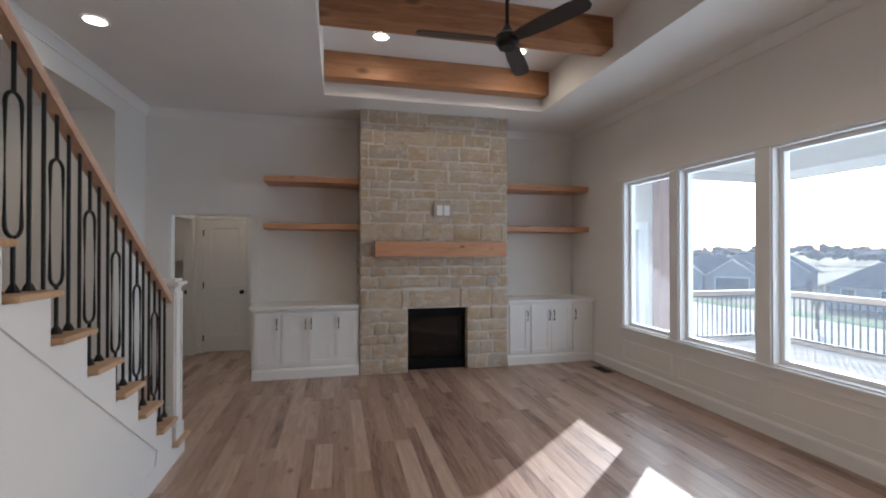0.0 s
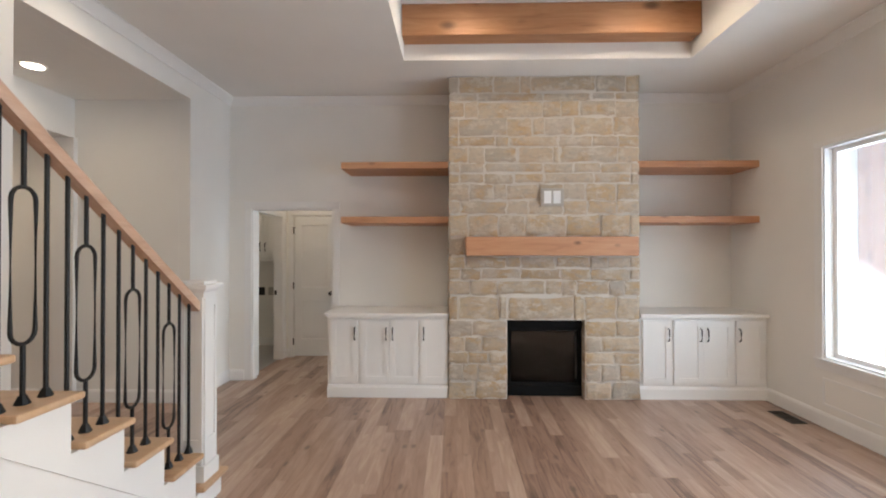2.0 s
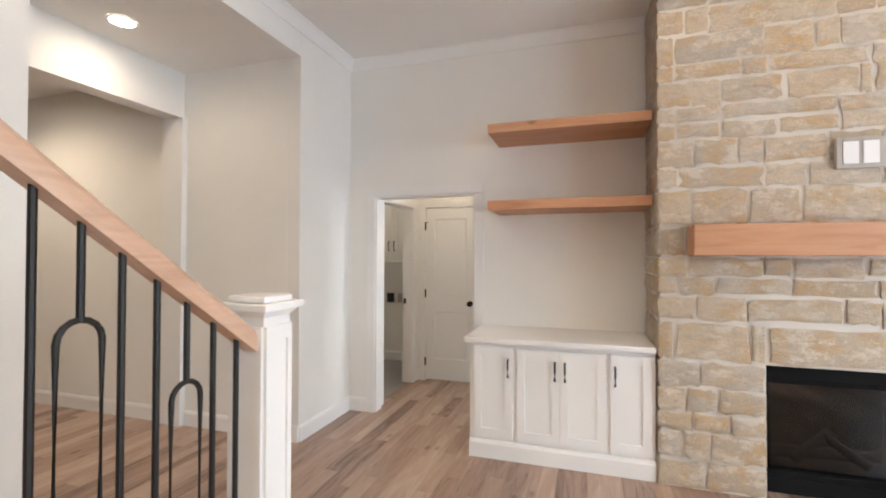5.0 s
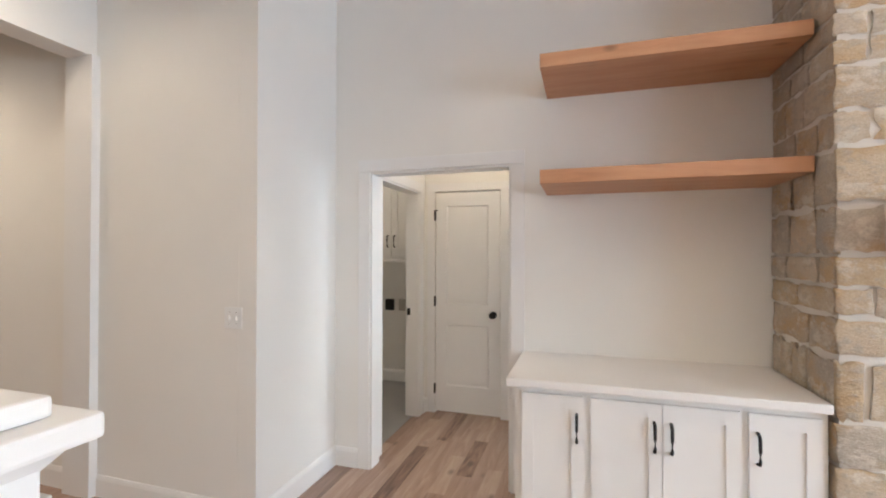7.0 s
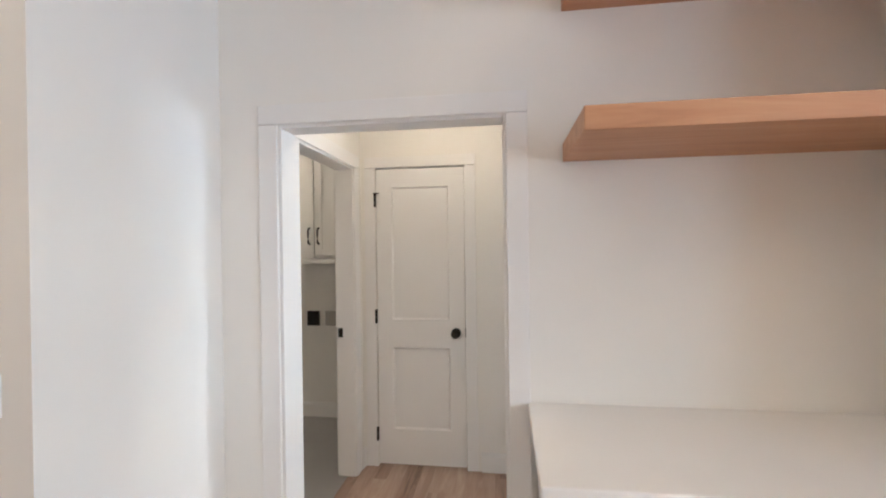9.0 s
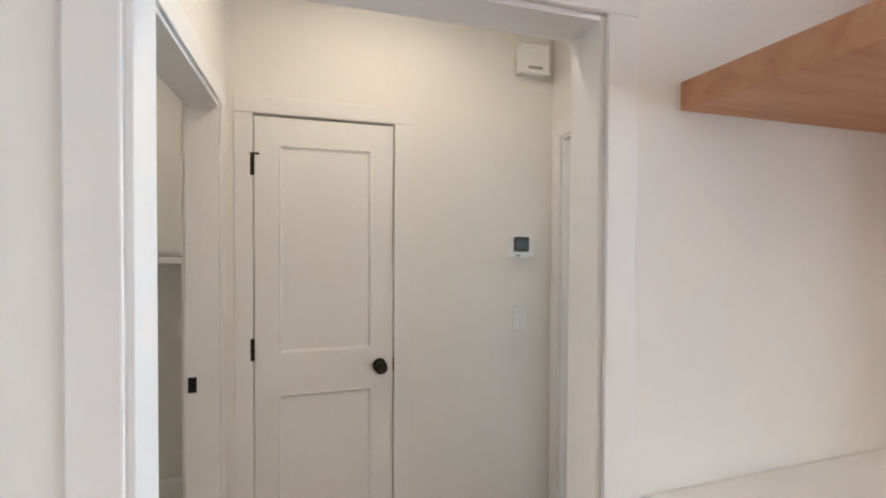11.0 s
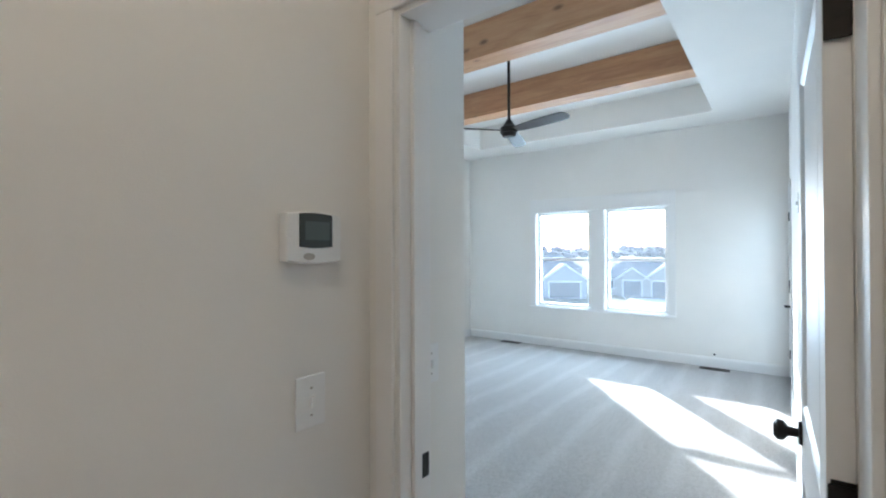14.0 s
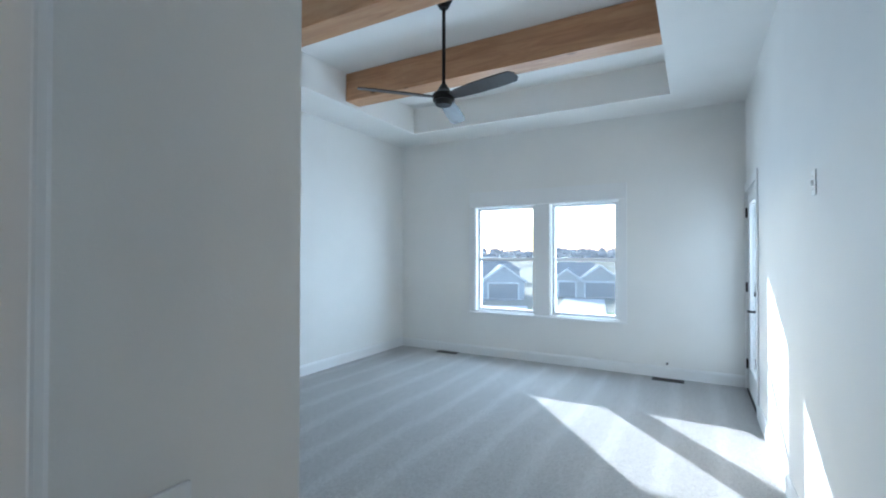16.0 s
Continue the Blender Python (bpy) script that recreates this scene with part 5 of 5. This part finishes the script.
# broken ashlar, course by course: lower level (m), then the joints from the chimney's left edge (cm)
UPPER = [(3.18, 11, 47, 75, 86, 152, 184), (3.10, 31, 99, 149, 173), (2.925, 17, 31, 98, 117, 136, 173),
         (2.73, 11, 61, 88, 100, 130, 171), (2.62, 11, 49, 63, 114, 149, 176), (2.45, 21, 38, 72, 109, 115, 175),
         (2.345, 12, 37, 99, 130, 158, 189), (2.235, 12, 37, 68, 99, 151, 189), (2.06, 22, 47, 61, 93, 119, 142, 174),
         (1.915, 13, 61, 83, 119, 144, 174), (1.68, 21, 52, 80, 122, 158, 188)]
LOWER = [(1.48, 17, 60, 107, 152, 190), (1.355, 18, 60, 75, 111, 147, 165, 188), (1.235, 13, 34, 75, 117, 147, 188),
         (1.07, 23, 51, 101, 118, 133, 166, 182), (0.818, 10, 53, 61, 130, 141, 174), (0.645, 25, 61, 141, 173),
         (0.49, 17, 35, 61, 141, 158), (0.365, 21, 42, 61, 141, 171), (0.185, 15, 31, 61, 141, 158, 177), (0.0, 28, 61, 141, 168)]


def stone_wall():
    top = ZC - 0.003
    for z0, *joints in UPPER + LOWER:
        cuts = [FX0] + [FX0 + j / 100 for j in joints] + [FX1]
        inside = z0 < BZ - 0.01
        for a, b in zip(cuts, cuts[1:]):
            if inside and BX_0 - 0.05 < a and b < BX_1 + 0.05:
                continue
            if inside:
                a, b = (a if a < BX_0 - 0.05 or a > BX_1 + 0.05 else BX_1), (b if b < BX_0 - 0.05 or b > BX_1 + 0.05 else BX_0)
            lo = z0 + (srng.uniform(-0.012, 0.012) if 0.9 < z0 else 0.0)
            put_stone(a, b, lo, top, "front", 0.03 * srng.uniform(0.75, 1.25), z0 < 1.9)
        if inside:
            course_stones(FY - 0.004, FY + 0.1, z0, top, "jamb_l", 0.008)
            course_stones(FY - 0.004, FY + 0.1, z0, top, "jamb_r", 0.008)
        course_stones(FY - 0.01, YN, z0, top, "left", 0.028)
        course_stones(FY - 0.01, YN, z0, top, "right", 0.028)
        top = z0


stone_wall()

# ---- floor planks ----
def plank_mesh():
    bm = bmesh.new()
    lo = [bm.verts.new(v) for v in ((-0.5, -0.5, -1), (0.5, -0.5, -1), (0.5, 0.5, -1), (-0.5, 0.5, -1))]
    mid = [bm.verts.new((v.co.x, v.co.y, -0.12)) for v in lo]
    top = [bm.verts.new((v.co.x * 0.982, v.co.y * 0.9985, 0)) for v in lo]
    bm.faces.new(top)
    for a, b in ((lo, mid), (mid, top)):
        for i in range(4):
            bm.faces.new([a[i], a[(i + 1) % 4], b[(i + 1) % 4], b[i]])
    bmesh.ops.recalc_face_normals(bm, faces=bm.faces[:])
    me = bpy.data.meshes.new("plank")
    bm.to_mesh(me)
    bm.free()
    me.materials.append(FLOOR)
    return me


PLANK = plank_mesh()
prng = random.Random(5)
verts, faces, count = [], [], 0
T = 0.011
unit = [v.co.copy() for v in PLANK.vertices]
unit_faces = [tuple(p.vertices) for p in PLANK.polygons]
x = XW
while x < XR:
    w = prng.choice((0.083, 0.108, 0.108, 0.134))
    w = min(w, XR - x)
    limit = HY1 + 0.1 if HX0 - 0.06 < x + w / 2 < HX1 + 0.06 else (YN if x + w / 2 > XL else YH)
    y = YS + prng.uniform(-0.9, 0)
    while y < limit:
        l = min(prng.uniform(0.45, 2.1), limit - y) if y + 0.3 < limit else limit - y
        cx, cy = x + w / 2, y + l / 2
        if -1.35 < cx < 3.6 and 3.9 < cy and count < 300:
            ob = new("plank", PLANK)
            ob.parent = wood_floor
            ob.matrix_world = pose(cx, cy, 0) @ Matrix.Diagonal((w, l, T, 1))
            count += 1
        else:
            base = len(verts)
            verts += [(cx + v.x * w, cy + v.y * l, v.z * T) for v in unit]
            faces += [tuple(base + i for i in f) for f in unit_faces]
        y += l
    x += w
me = bpy.data.meshes.new("plank_field")
me.from_pydata(verts, [], faces)
me.materials.append(FLOOR)
field = new("plank_field", me)
field.parent = wood_floor
tagged(field, "brown hickory planks of mixed width", "", "", "stuff")
